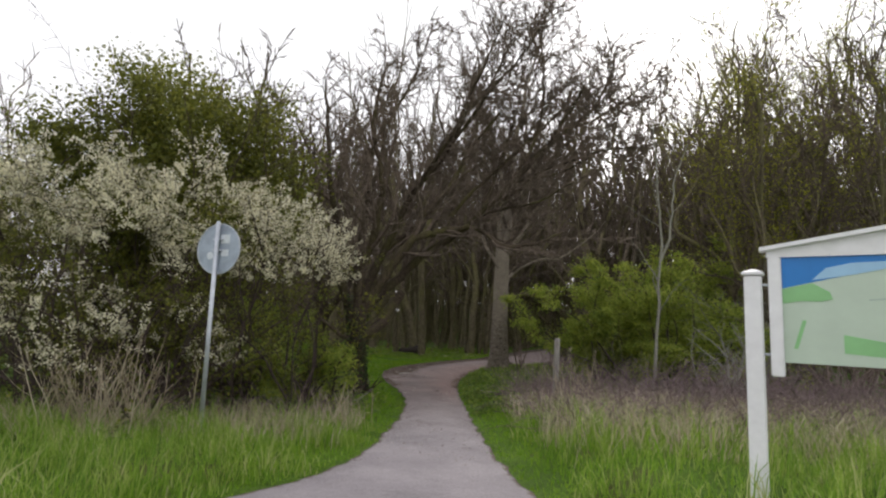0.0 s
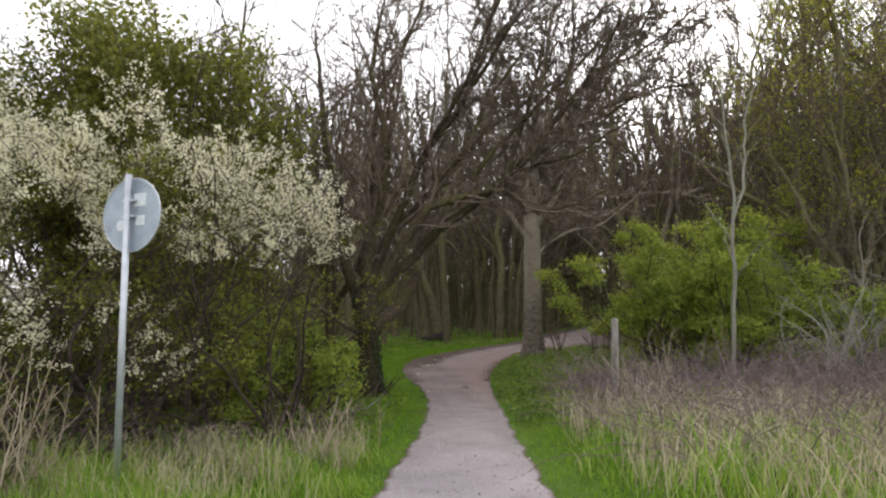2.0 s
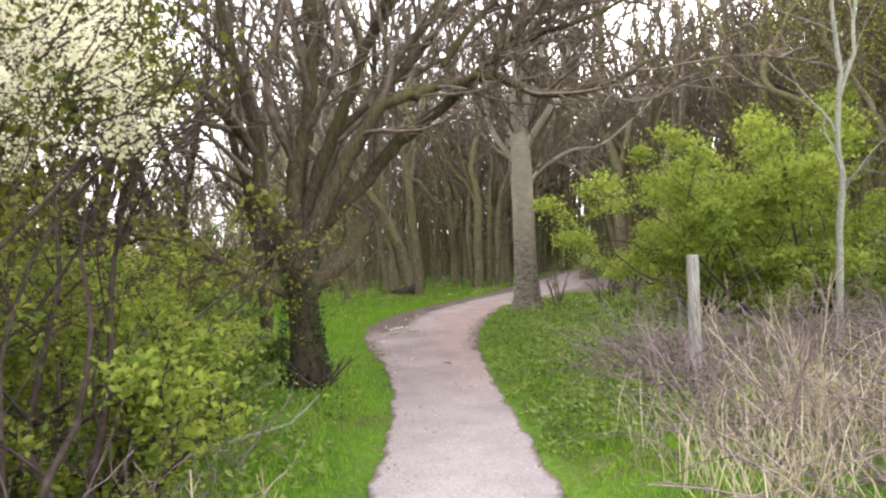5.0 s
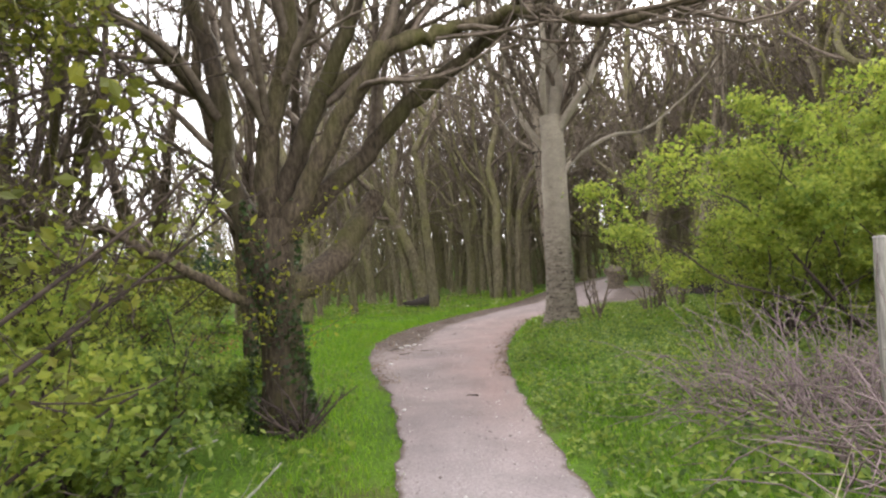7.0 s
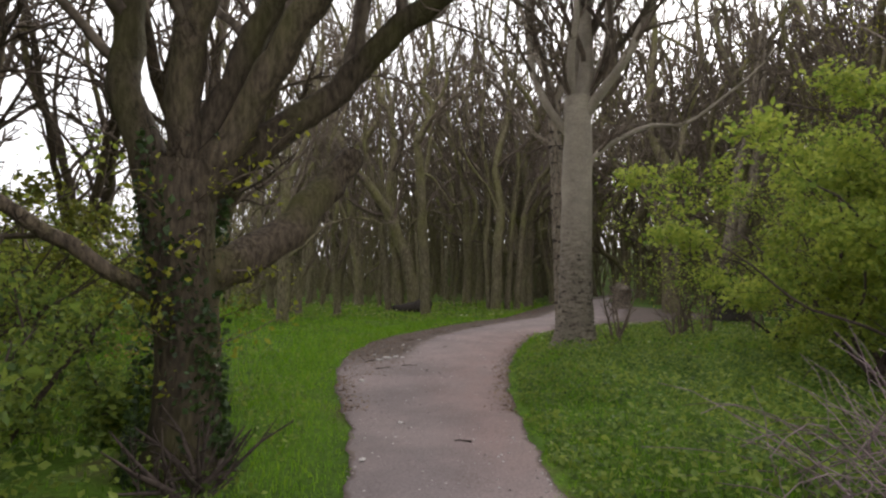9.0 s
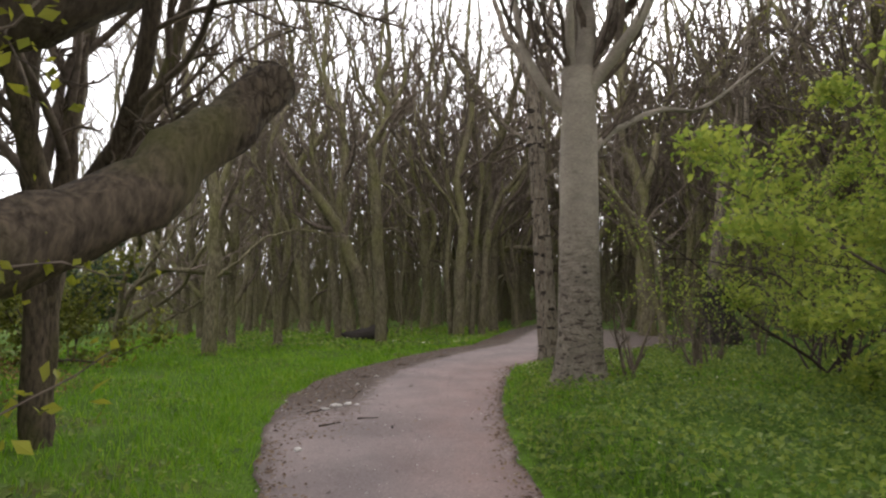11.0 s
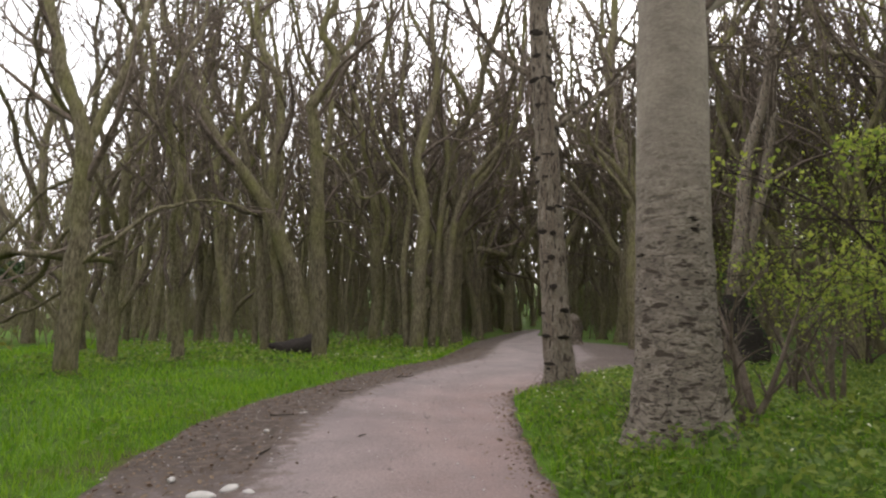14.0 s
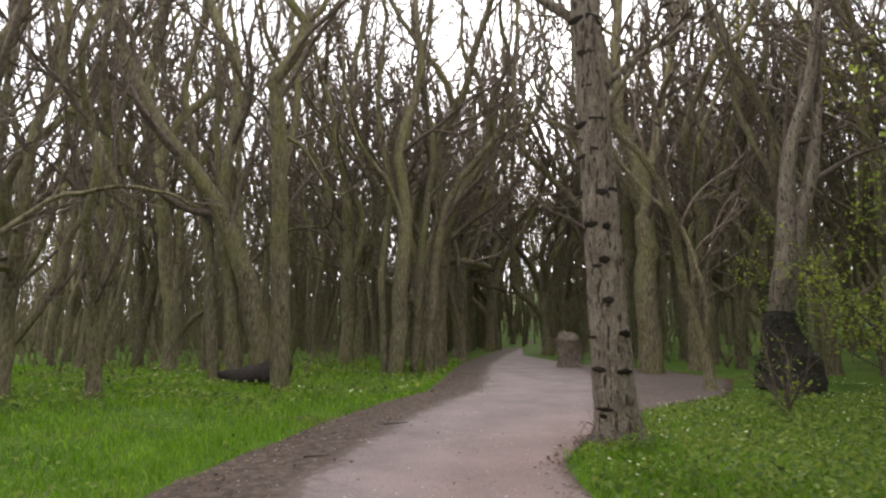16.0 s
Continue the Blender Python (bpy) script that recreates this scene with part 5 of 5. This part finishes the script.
x, y = scatter(r, 30000, -10, 0.2, 1.5, 9.0, 0.1)
k = patchy(r, x, y, 0.9, -0.7)
x, y = x[k], y[k]
hh = 0.36 * r.uniform(0.4, 1.4, len(x)) * (0.75 + 0.45 * np.sin(x * 2.9 + 1) * np.sin(y * 3.3) + 0.2 * np.sin(x * 7 - y * 5)) * np.clip((left(y) - x) / 0.9 + 0.25, 0.3, 1)
stuff("long_grass", "long green grass on the verge with pale dry blades", "grass", *blades(r, x, y, hh, np.full(len(x), 0.011), 0.6), GRASS_LONG)
x, y = scatter(r, 26000, 1.0, 11, 1.0, 9.4, 0.45)
k = patchy(r, x, y, 0.9, -0.3)
x, y = x[k], y[k]
hh = 0.42 * r.uniform(0.4, 1.4, len(x)) * (0.75 + 0.45 * np.sin(x * 2.6 + 2) * np.sin(y * 3.1) + 0.2 * np.sin(x * 7 - y * 5)) * np.clip((x - right(y)) / 1.2 + 0.1, 0.25, 1)
stuff("long_grass", "long pale and green grass beside the brambles", "grass", *blades(r, x, y, hh, np.full(len(x), 0.011), 0.6), GRASS_LONG)
x, y = scatter(r, 12000, 1.6, 11, 5.6, 12.0, 0.7)
k = patchy(r, x, y, 0.7, -0.1)
x, y = x[k], y[k]
stuff("dead_grass", "straw-coloured dead grass among the brambles", "grass", *blades(r, x, y, 0.55 * r.uniform(0.5, 1.25, len(x)), np.full(len(x), 0.008), 0.75), STRAW)
x, y = scatter(r, 4200, -6.5, -0.9, 6.8, 9.4, 0.3)
k = patchy(r, x, y, 0.7, 0.1)
x, y = x[k], y[k]
stuff("dead_grass", "straw-coloured dead grass under the blackthorn", "grass", *blades(r, x, y, 0.4 * r.uniform(0.5, 1.25, len(x)), np.full(len(x), 0.008), 0.75), STRAW)
# short turf along both edges of the path
y = r.uniform(1.5, 31, 44000)
side = r.random(len(y)) < 0.5
d = np.abs(r.normal(0, 0.8, len(y))) + 0.02
wob = 0.06 * np.sin(y * 5.1) + 0.05 * np.sin(y * 13 + 1)
x = np.where(side, left(y) - d + wob, right(y) + d + wob)
ok = ~((y > 28.5) & ~side)
x, y, d = x[ok], y[ok], d[ok]
stuff("verge_grass", "short bright green grass edging the path", "grass", *blades(r, x, y, 0.1 * r.uniform(0.4, 1.5, len(x)) * np.clip(0.4 + d, 0.4, 1.2), np.full(len(x), 0.008), 0.6), GRASS)
x, y = scatter(r, 60000, -12, 5, 16.5, 46, 0.0)
k = (x < left(y)) & ((x < -2.6) | (y > 20)) & patchy(r, x, y, 2.2, -1.1)
x, y = x[k], y[k]
stuff("woodland_grass", "bright green grass under the trees", "grass", *blades(r, x, y, 0.14 * r.uniform(0.5, 1.4, len(x)), 0.012 + 0.0006 * (y - 16), 0.7), GRASS)
x, y = scatter(r, 15000, 1.3, 9, 22.5, 31, 0.05)
k = (x > right(y)) & patchy(r, x, y, 1.6, -0.2)
x, y = x[k], y[k]
stuff("woodland_grass", "bright green grass among the herbs on the bend", "grass", *blades(r, x, y, 0.17 * r.uniform(0.5, 1.4, len(x)), np.full(len(x), 0.014), 0.7), GRASS)
# herbs on the right bank and by the oak
x, y = scatter(r, 105000, 0.7, 13, 11.5, 32, 0.12)
k = (x > right(y)) & patchy(r, x, y, 1.0, -0.9)
x, y = x[k], y[k]
c = np.stack([x, y, g(x, y) + 0.03 + 0.19 * r.random(len(x)) * np.clip((x - right(y)) / 0.8, 0.25, 1)], 1)
stuff("woodland_herbs", "low leafy herbs and ground ivy on the bank", "herbs", *cards(r, c, 0.034, 0.62), LEAF_HERB)
x, y = scatter(r, 16000, -10, -0.5, 9.5, 19, 0.5)
k = (x < left(y)) & patchy(r, x, y, 0.9, -0.4)
x, y = x[k], y[k]
c = np.stack([x, y, g(x, y) + 0.03 + 0.3 * r.random(len(x)) * np.clip((left(y) - x - 0.5) / 1.2, 0.1, 1)], 1)
stuff("woodland_herbs", "nettles and low green leaves under the thorns", "herbs", *cards(r, c, 0.038, 0.6), LEAF_HERB)
x, y = scatter(r, 18000, -9, 9, 33, 47, 0.1)
k = (x < left(y)) & patchy(r, x, y, 1.4, -0.2)
x, y = x[k], y[k]
c = np.stack([x, y, g(x, y) + 0.05 + 0.14 * r.random(len(x))], 1)
stuff("woodland_herbs", "green herb carpet between the trunks", "herbs", *cards(r, c, 0.06, 0.75), LEAF_HERB)
x, y = scatter(r, 6500, 1.4, 13, 22, 36, 0.3)
k = (x > right(y)) & patchy(r, x, y, 1.3, 0.5) & (r.random(len(x)) < (y - 21) / 9)
x, y = x[k], y[k]
c = np.stack([x, y, g(x, y) + 0.17 + 0.05 * r.random(len(x))], 1)
stuff("wood_anemones", "small white flowers scattered over the herbs", "flowers", *cards(r, c, 0.014, 0.85, aspect=1.0), PETAL)
x, y = scatter(r, 1200, -8, 6, 33, 44, 0.3)
k = (x < left(y)) & patchy(r, x, y, 1.3, 0.5)
x, y = x[k], y[k]
c = np.stack([x, y, g(x, y) + 0.2 + 0.05 * r.random(len(x))], 1)
stuff("wood_anemones", "small white flowers scattered in the grass", "flowers", *cards(r, c, 0.02, 0.85, aspect=1.0), PETAL)
x, y = scatter(r, 15000, -10, 1, 19, 34, 0.15)
k = (x < left(y)) & patchy(r, x, y, 1.6, 0.55)
x, y = x[k], y[k]
c = np.stack([x, y, g(x, y) + 0.05 + 0.1 * r.random(len(x))], 1)
stuff("woodland_herbs", "dark leafy herbs in patches among the grass", "herbs", *cards(r, c, 0.035, 0.75), LEAF_HERB)
x, y = scatter(r, 9000, -13, -4, 20, 31, 0.15)
k = (x < -5.2 - 0.25 * (y - 20)) & patchy(r, x, y, 1.5, 0.3)
x, y = x[k], y[k]
c = np.stack([x, y, g(x, y) + 0.04 + 0.28 * r.random(len(x))], 1)
stuff("dead_bracken", "rusty brown dead bracken at the wood's edge", "bracken", *cards(r, c, 0.04, 0.5), BRACKEN)
# fallen leaves and chips on the path's margins
y = r.uniform(18.5, 40, 5000)
e1 = np.abs(r.normal(0, 0.3, len(y))) + 0.02
sd = r.random(len(y)) < 0.62
x = np.where(sd, left(y) + e1 * np.where(y > 21, 2.2, 0.6), right(y) - e1 * 0.5)
ok = (x > left(y)) & (x < right(y))
x, y = x[ok], y[ok]
c = np.stack([x, y, g(x, y) + 0.05], 1)
stuff("leaf_litter", "brown leaf litter and bark chips along the path", "litter", *cards(r, c, 0.022, 0.93), LITTER)


# loose pebbles and grit trodden into the path
n = 5200
y = 6 + 27 * r.random(n)
x = left(y) + (right(y) - left(y)) * r.beta(0.7, 0.7, n)
size = 0.006 + 0.016 * r.random(n) ** 4
spin = r.uniform(0, 2 * math.pi, n)
zc = g(x, y) + 0.02 + 0.03 * np.sin((x - left(y)) / (right(y) - left(y)) * math.pi)
c = np.stack([x, y, zc], 1)
ax, ay = np.stack([np.cos(spin), np.sin(spin), 0 * spin], 1), np.stack([-np.sin(spin), np.cos(spin), 0 * spin], 1)
sz = size[:, None]
up = np.array([[0, 0, 1.0]])
v = np.stack([c + ax * sz, c + ay * sz * 0.7, c - ax * sz, c - ay * sz * 0.7, c + up * sz * 0.6, c - up * sz * 0.4], 1).reshape(-1, 3)
k = np.arange(n)[:, None] * 6
f = np.concatenate([k + np.array([t]) for t in ((0, 1, 4), (1, 2, 4), (2, 3, 4), (3, 0, 4), (1, 0, 5), (2, 1, 5), (3, 2, 5), (0, 3, 5))])
stuff("pebbles", "small grey and brown pebbles trodden into the path", "pebbles", v, f, GRIT)


# ---- things ----
def stone(x, y, s, seed):
    r = np.random.default_rng(seed)
    bm = bmesh.new()
    bmesh.ops.create_icosphere(bm, subdivisions=2, radius=1)
    for v in bm.verts:
        v.co *= 1 + r.normal(0, 0.09)
    bmesh.ops.scale(bm, vec=(s, s * r.uniform(0.5, 0.8), s * 0.3), verts=bm.verts)
    ob = part("stone", bm, STONE, None, "pale flat stone trodden into the path", True)
    ob.matrix_basis = pose(x, y, float(g(x, y)) + 0.045, 0, 0, r.uniform(0, 180))
    tagged(ob, "", "stone", "stones on the path")


for k, (x, y, s) in enumerate([(-1.42, 23.15, 0.11), (-1.25, 23.3, 0.09), (-1.55, 22.9, 0.07), (-1.1, 23.2, 0.06), (-1.75, 23.6, 0.06), (-1.5, 20.6, 0.07), (-1.3, 25.4, 0.05), (-0.6, 18.0, 0.035), (-1.0, 26.5, 0.05), (-0.8, 16.6, 0.04)]):
    stone(x, y, s, 300 + k)


def stick(x, y, L, rz, seed):
    r = np.random.default_rng(seed)
    tb = Tubes()
    q = wander(r, (0, 0, 0), (1, 0, 0), L, 0.07, 0.18, 0)
    q[:, 2] = 0.012 + 0.008 * r.random(len(q))
    tb.add(q, np.linspace(0.011, 0.004, len(q)), 5)
    ob = put("stick", tb.mesh("stick"), BARK_SCAR, None, "small dark fallen stick on the path")
    ob.matrix_basis = pose(x, y, float(g(x, y)) + 0.04, 0, 0, rz)
    tagged(ob, "", "stick", "sticks on the path")


for k, (x, y, L, a) in enumerate([(-1.45, 21.7, 0.35, 20), (-1.0, 22.1, 0.3, 15), (-1.75, 22.5, 0.5, 70), (-1.2, 24.3, 0.3, 40), (-0.5, 21.5, 0.2, 100), (-1.4, 26.3, 0.3, 10), (-0.6, 28.4, 0.3, 30), (0.2, 17.2, 0.18, 160), (-0.3, 24.9, 0.15, 60), (0.5, 30.4, 0.4, 25)]):
    stick(x, y, L, a, 330 + k)


def fallen_branch(x, y, L, rz, seed):
    r = np.random.default_rng(seed)
    e = empty("fallen_branch", x, y, float(g(x, y)) + 0.03, "pale dead fallen branch lying in the undergrowth", "branch", "fallen branches", rz)
    tb, tips = Tubes(), []
    q = wander(r, (0, 0, 0), (1, 0, 0.35), L, 0.2, 0.14, -0.03)
    rad = np.linspace(0.024, 0.008, len(q))
    tb.add(q, rad, 6)
    sprout(r, tb, tips, q, rad, (4,), 0.35, 0.7, 0.15, 0.02, 4, 0.3, 0.005, 0.12)
    put("wood", tb.mesh("wood"), BARK_PALE, e)


for k, (x, y, L, a) in enumerate([(-2.6, 11.2, 1.7, 70), (-3.0, 11.9, 1.9, 110), (-2.2, 12.6, 1.2, 40), (-3.6, 12.6, 2.0, 20), (-2.9, 13.4, 1.4, 150), (4.6, 9.6, 1.5, 30), (3.6, 9.0, 1.1, 200)]):
    fallen_branch(x, y, L, a, 600 + k)


def sign_post():
    x, y = -2.97, 7.35
    z0 = float(g(x, y))
    e = empty("road_sign", x, y, z0 - 0.2, "round traffic sign seen from its grey back on a steel pole", "sign", rz=-16)
    top = 3.56 - (z0 - 0.2)
    bm = bmesh.new()
    bmesh.ops.create_cone(bm, cap_ends=True, segments=20, radius1=0.032, radius2=0.032, depth=top, matrix=Matrix.Translation((0, 0, top / 2)))
    part("pole", bm, METAL, e, "", True)
    bm = bmesh.new()
    bmesh.ops.create_uvsphere(bm, u_segments=16, v_segments=6, radius=0.034, matrix=Matrix.Translation((0, 0, top)) @ Matrix.Diagonal((1, 1, 0.35, 1)))
    part("pole_cap", bm, METAL, e, "", True)
    zc = 3.16 - (z0 - 0.2)
    bm = bmesh.new()
    rot = Matrix.Translation((0, 0.055, zc)) @ Matrix.Rotation(math.pi / 2, 4, 'X')
    bmesh.ops.create_cone(bm, cap_ends=True, segments=48, radius1=0.375, radius2=0.375, depth=0.012, matrix=rot)
    disc = part("disc", bm, DISC, e, "weathered blue-grey aluminium sign back")
    bm = bmesh.new()
    tb = Tubes()
    a = np.linspace(0, 2 * math.pi, 49)
    tb.add(np.stack([0.375 * np.cos(a), 0.05 + 0 * a, zc + 0.375 * np.sin(a)], 1), np.full(49, 0.009), 6)
    put("rim", tb.mesh("rim"), METAL, disc)
    bm.free()
    for dz in (0.14, -0.02):
        bm = box(bmesh.new(), (0, 0.02, zc + dz), (0.16, 0.05, 0.022), 0.004)
        part("clamp", bm, METAL, disc)
    bm = box(bmesh.new(), (0.11, 0.046, zc + 0.15), (0.16, 0.003, 0.13), 0.001)
    part("sticker", bm, STICKER, disc, "pale faded sticker")
    bm = bmesh.new()
    bmesh.ops.create_cone(bm, cap_ends=True, segments=20, radius1=0.055, radius2=0.055, depth=0.003, matrix=Matrix.Translation((-0.14, 0.046, zc - 0.1)) @ Matrix.Rotation(math.pi / 2, 4, 'X'))
    part("sticker", bm, STICKER, disc, "round pale sticker")
    bm = box(bmesh.new(), (0.12, 0.046, zc - 0.06), (0.12, 0.003, 0.1), 0.001)
    part("sticker", bm, STICKER, disc, "pale faded sticker")


sign_post()


def outline(points, depth):
    """A flat slab with that outline in x and z."""
    bm = bmesh.new()
    f = bm.faces.new([bm.verts.new((x, 0, z)) for x, z in points])
    r_ = bmesh.ops.extrude_face_region(bm, geom=[f])
    bmesh.ops.translate(bm, vec=(0, depth, 0), verts=[v for v in r_["geom"] if isinstance(v, bmesh.types.BMVert)])
    bmesh.ops.recalc_face_normals(bm, faces=bm.faces)
    return bm


def map_board():
    x, y = 3.24, 4.15
    z0 = float(g(x, y)) - 0.15
    e = empty("information_board", x, y, z0, "white-painted wooden map board hung between two posts on the verge", "board", rz=-33)
    W = 1.98
    top = 2.74 - z0
    for px_ in (0, W):
        bm = box(bmesh.new(), (px_, 0, top / 2 - 0.02), (0.135, 0.135, top - 0.04), 0.008)
        post = part("post", bm, WHITE, e)
        bm = box(bmesh.new(), (px_, 0, top - 0.02), (0.17, 0.17, 0.03), 0.006)
        bmesh.ops.create_cone(bm, cap_ends=True, segments=4, radius1=0.115, radius2=0.0, depth=0.03, matrix=Matrix.Translation((px_, 0, top + 0.01)) @ Matrix.Rotation(math.pi / 4, 4, 'Z'))
        part("post_cap", bm, WHITE, post)
    a, b = 0.17, W - 0.17
    zb, zt = top - 0.9, top + 0.12
    for s, px_ in ((1, a), (-1, b)):
        bm = box(bmesh.new(), (px_, 0, (zb + zt) / 2), (0.1, 0.09, zt - zb), 0.01)
        part("stile", bm, WHITE, e)
        for z in (top - 0.12, top - 0.72):
            bm = bmesh.new()
            bmesh.ops.create_cone(bm, cap_ends=True, segments=12, radius1=0.012, radius2=0.012, depth=0.1, matrix=Matrix.Translation((px_ - s * 0.085, 0, z)) @ Matrix.Rotation(math.pi / 2, 4, 'Y'))
            part("bracket", bm, METAL, e, "steel bracket", True)
    mid = (a + b) / 2
    bm = outline([(a - 0.06, zt + 0.0), (b + 0.06, zt + 0.0), (b + 0.06, zt + 0.06), (mid, zt + 0.2), (a - 0.06, zt + 0.06)], 0.06)
    bmesh.ops.translate(bm, vec=(0, -0.03, 0), verts=bm.verts)
    part("pediment", bm, WHITE, e)
    for s in (-1, 1):
        bm = outline([(mid, zt + 0.2), (mid + s * (mid - a + 0.11), zt + 0.052), (mid + s * (mid - a + 0.11), zt + 0.085), (mid, zt + 0.236)], 0.16)
        bmesh.ops.translate(bm, vec=(0, -0.08, 0), verts=bm.verts)
        part("roof_strip", bm, WHITE, e)
    p0, p1, q0, q1 = a + 0.05, b - 0.05, top - 0.78, zt
    bm = box(bmesh.new(), (mid, 0.01, (q0 + q1) / 2), (p1 - p0, 0.024, q1 - q0), 0.002)
    panel = part("panel", bm, MAPGREY, e, "pale printed map panel")
    for n_, pts, mat, dy, lab in [
        ("sky_print", [(p0, q1 - 0.0), (p0, q1 - 0.27), (p0 + 0.3, q1 - 0.2), (p0 + 0.75, q1 - 0.1), (p1, q1 - 0.06), (p1, q1)], BLUE, -0.0045, "blue printed sky"),
        ("cloud_print", [(p0 + 0.22, q1 - 0.2), (p0 + 0.32, q1 - 0.1), (p0 + 0.5, q1 - 0.06), (p0 + 0.8, q1 - 0.05), (p0 + 0.76, q1 - 0.105), (p0 + 0.5, q1 - 0.16)], CYAN, -0.007, "pale printed cloud"),
        ("land_print", [(p0, q1 - 0.4), (p0, q1 - 0.275), (p0 + 0.22, q1 - 0.225), (p0 + 0.34, q1 - 0.3), (p0 + 0.36, q1 - 0.36), (p0 + 0.28, q1 - 0.38), (p0 + 0.12, q1 - 0.38)], MAPGREEN, -0.0075, "green printed wood"),
        ("land_print", [(p0 + 0.42, q0 + 0.1), (p0 + 0.42, q0 + 0.25), (p0 + 0.7, q0 + 0.2), (p0 + 0.7, q0 + 0.08)], MAPGREEN, -0.0045, "green printed field"),
        ("land_print", [(p0 + 0.73, q0 + 0.08), (p0 + 0.73, q0 + 0.2), (p0 + 1.1, q0 + 0.18), (p0 + 1.1, q0 + 0.05)], MAPGREEN, -0.0045, "green printed field"),
        ("map_line", [(p0 + 0.14, q0 + 0.36), (p0 + 0.17, q0 + 0.36), (p0 + 0.1, q0 + 0.12), (p0 + 0.07, q0 + 0.12)], MAPGREEN, -0.0045, "green printed strip"),
        ("map_line", [(p0 + 0.6, q1 - 0.36), (p0 + 0.9, q1 - 0.33), (p0 + 0.9, q1 - 0.342), (p0 + 0.6, q1 - 0.372)], MAPLINE, -0.0045, "grey printed line")]:
        bm = outline(pts, 0.003)
        bmesh.ops.translate(bm, vec=(0, dy, 0), verts=bm.verts)
        part(n_, bm, mat, panel, lab)


map_board()


def fence_post():
    x, y = 3.12, 13.24
    z0 = float(g(x, y)) - 0.1
    e = empty("fence_post", x, y, z0, "weathered grey wooden fence post in the brambles", "post", rz=12)
    top = 1.89 - z0
    r = np.random.default_rng(400)
    tb = Tubes()
    h = np.linspace(0, top, 9)
    p = np.stack([0.035 * h, 0 * h, h], 1)
    tb.add(p, np.full(9, 0.07), 9, 1 + r.normal(0, 0.03, (9, 9)))
    tb.add(np.array([p[-1], p[-1] + [0, 0, 0.012], p[-1] + [0, 0, 0.016]]), [0.07, 0.06, 0.005], 9)
    put("post", tb.mesh("post"), POSTWOOD, e)


fence_post()
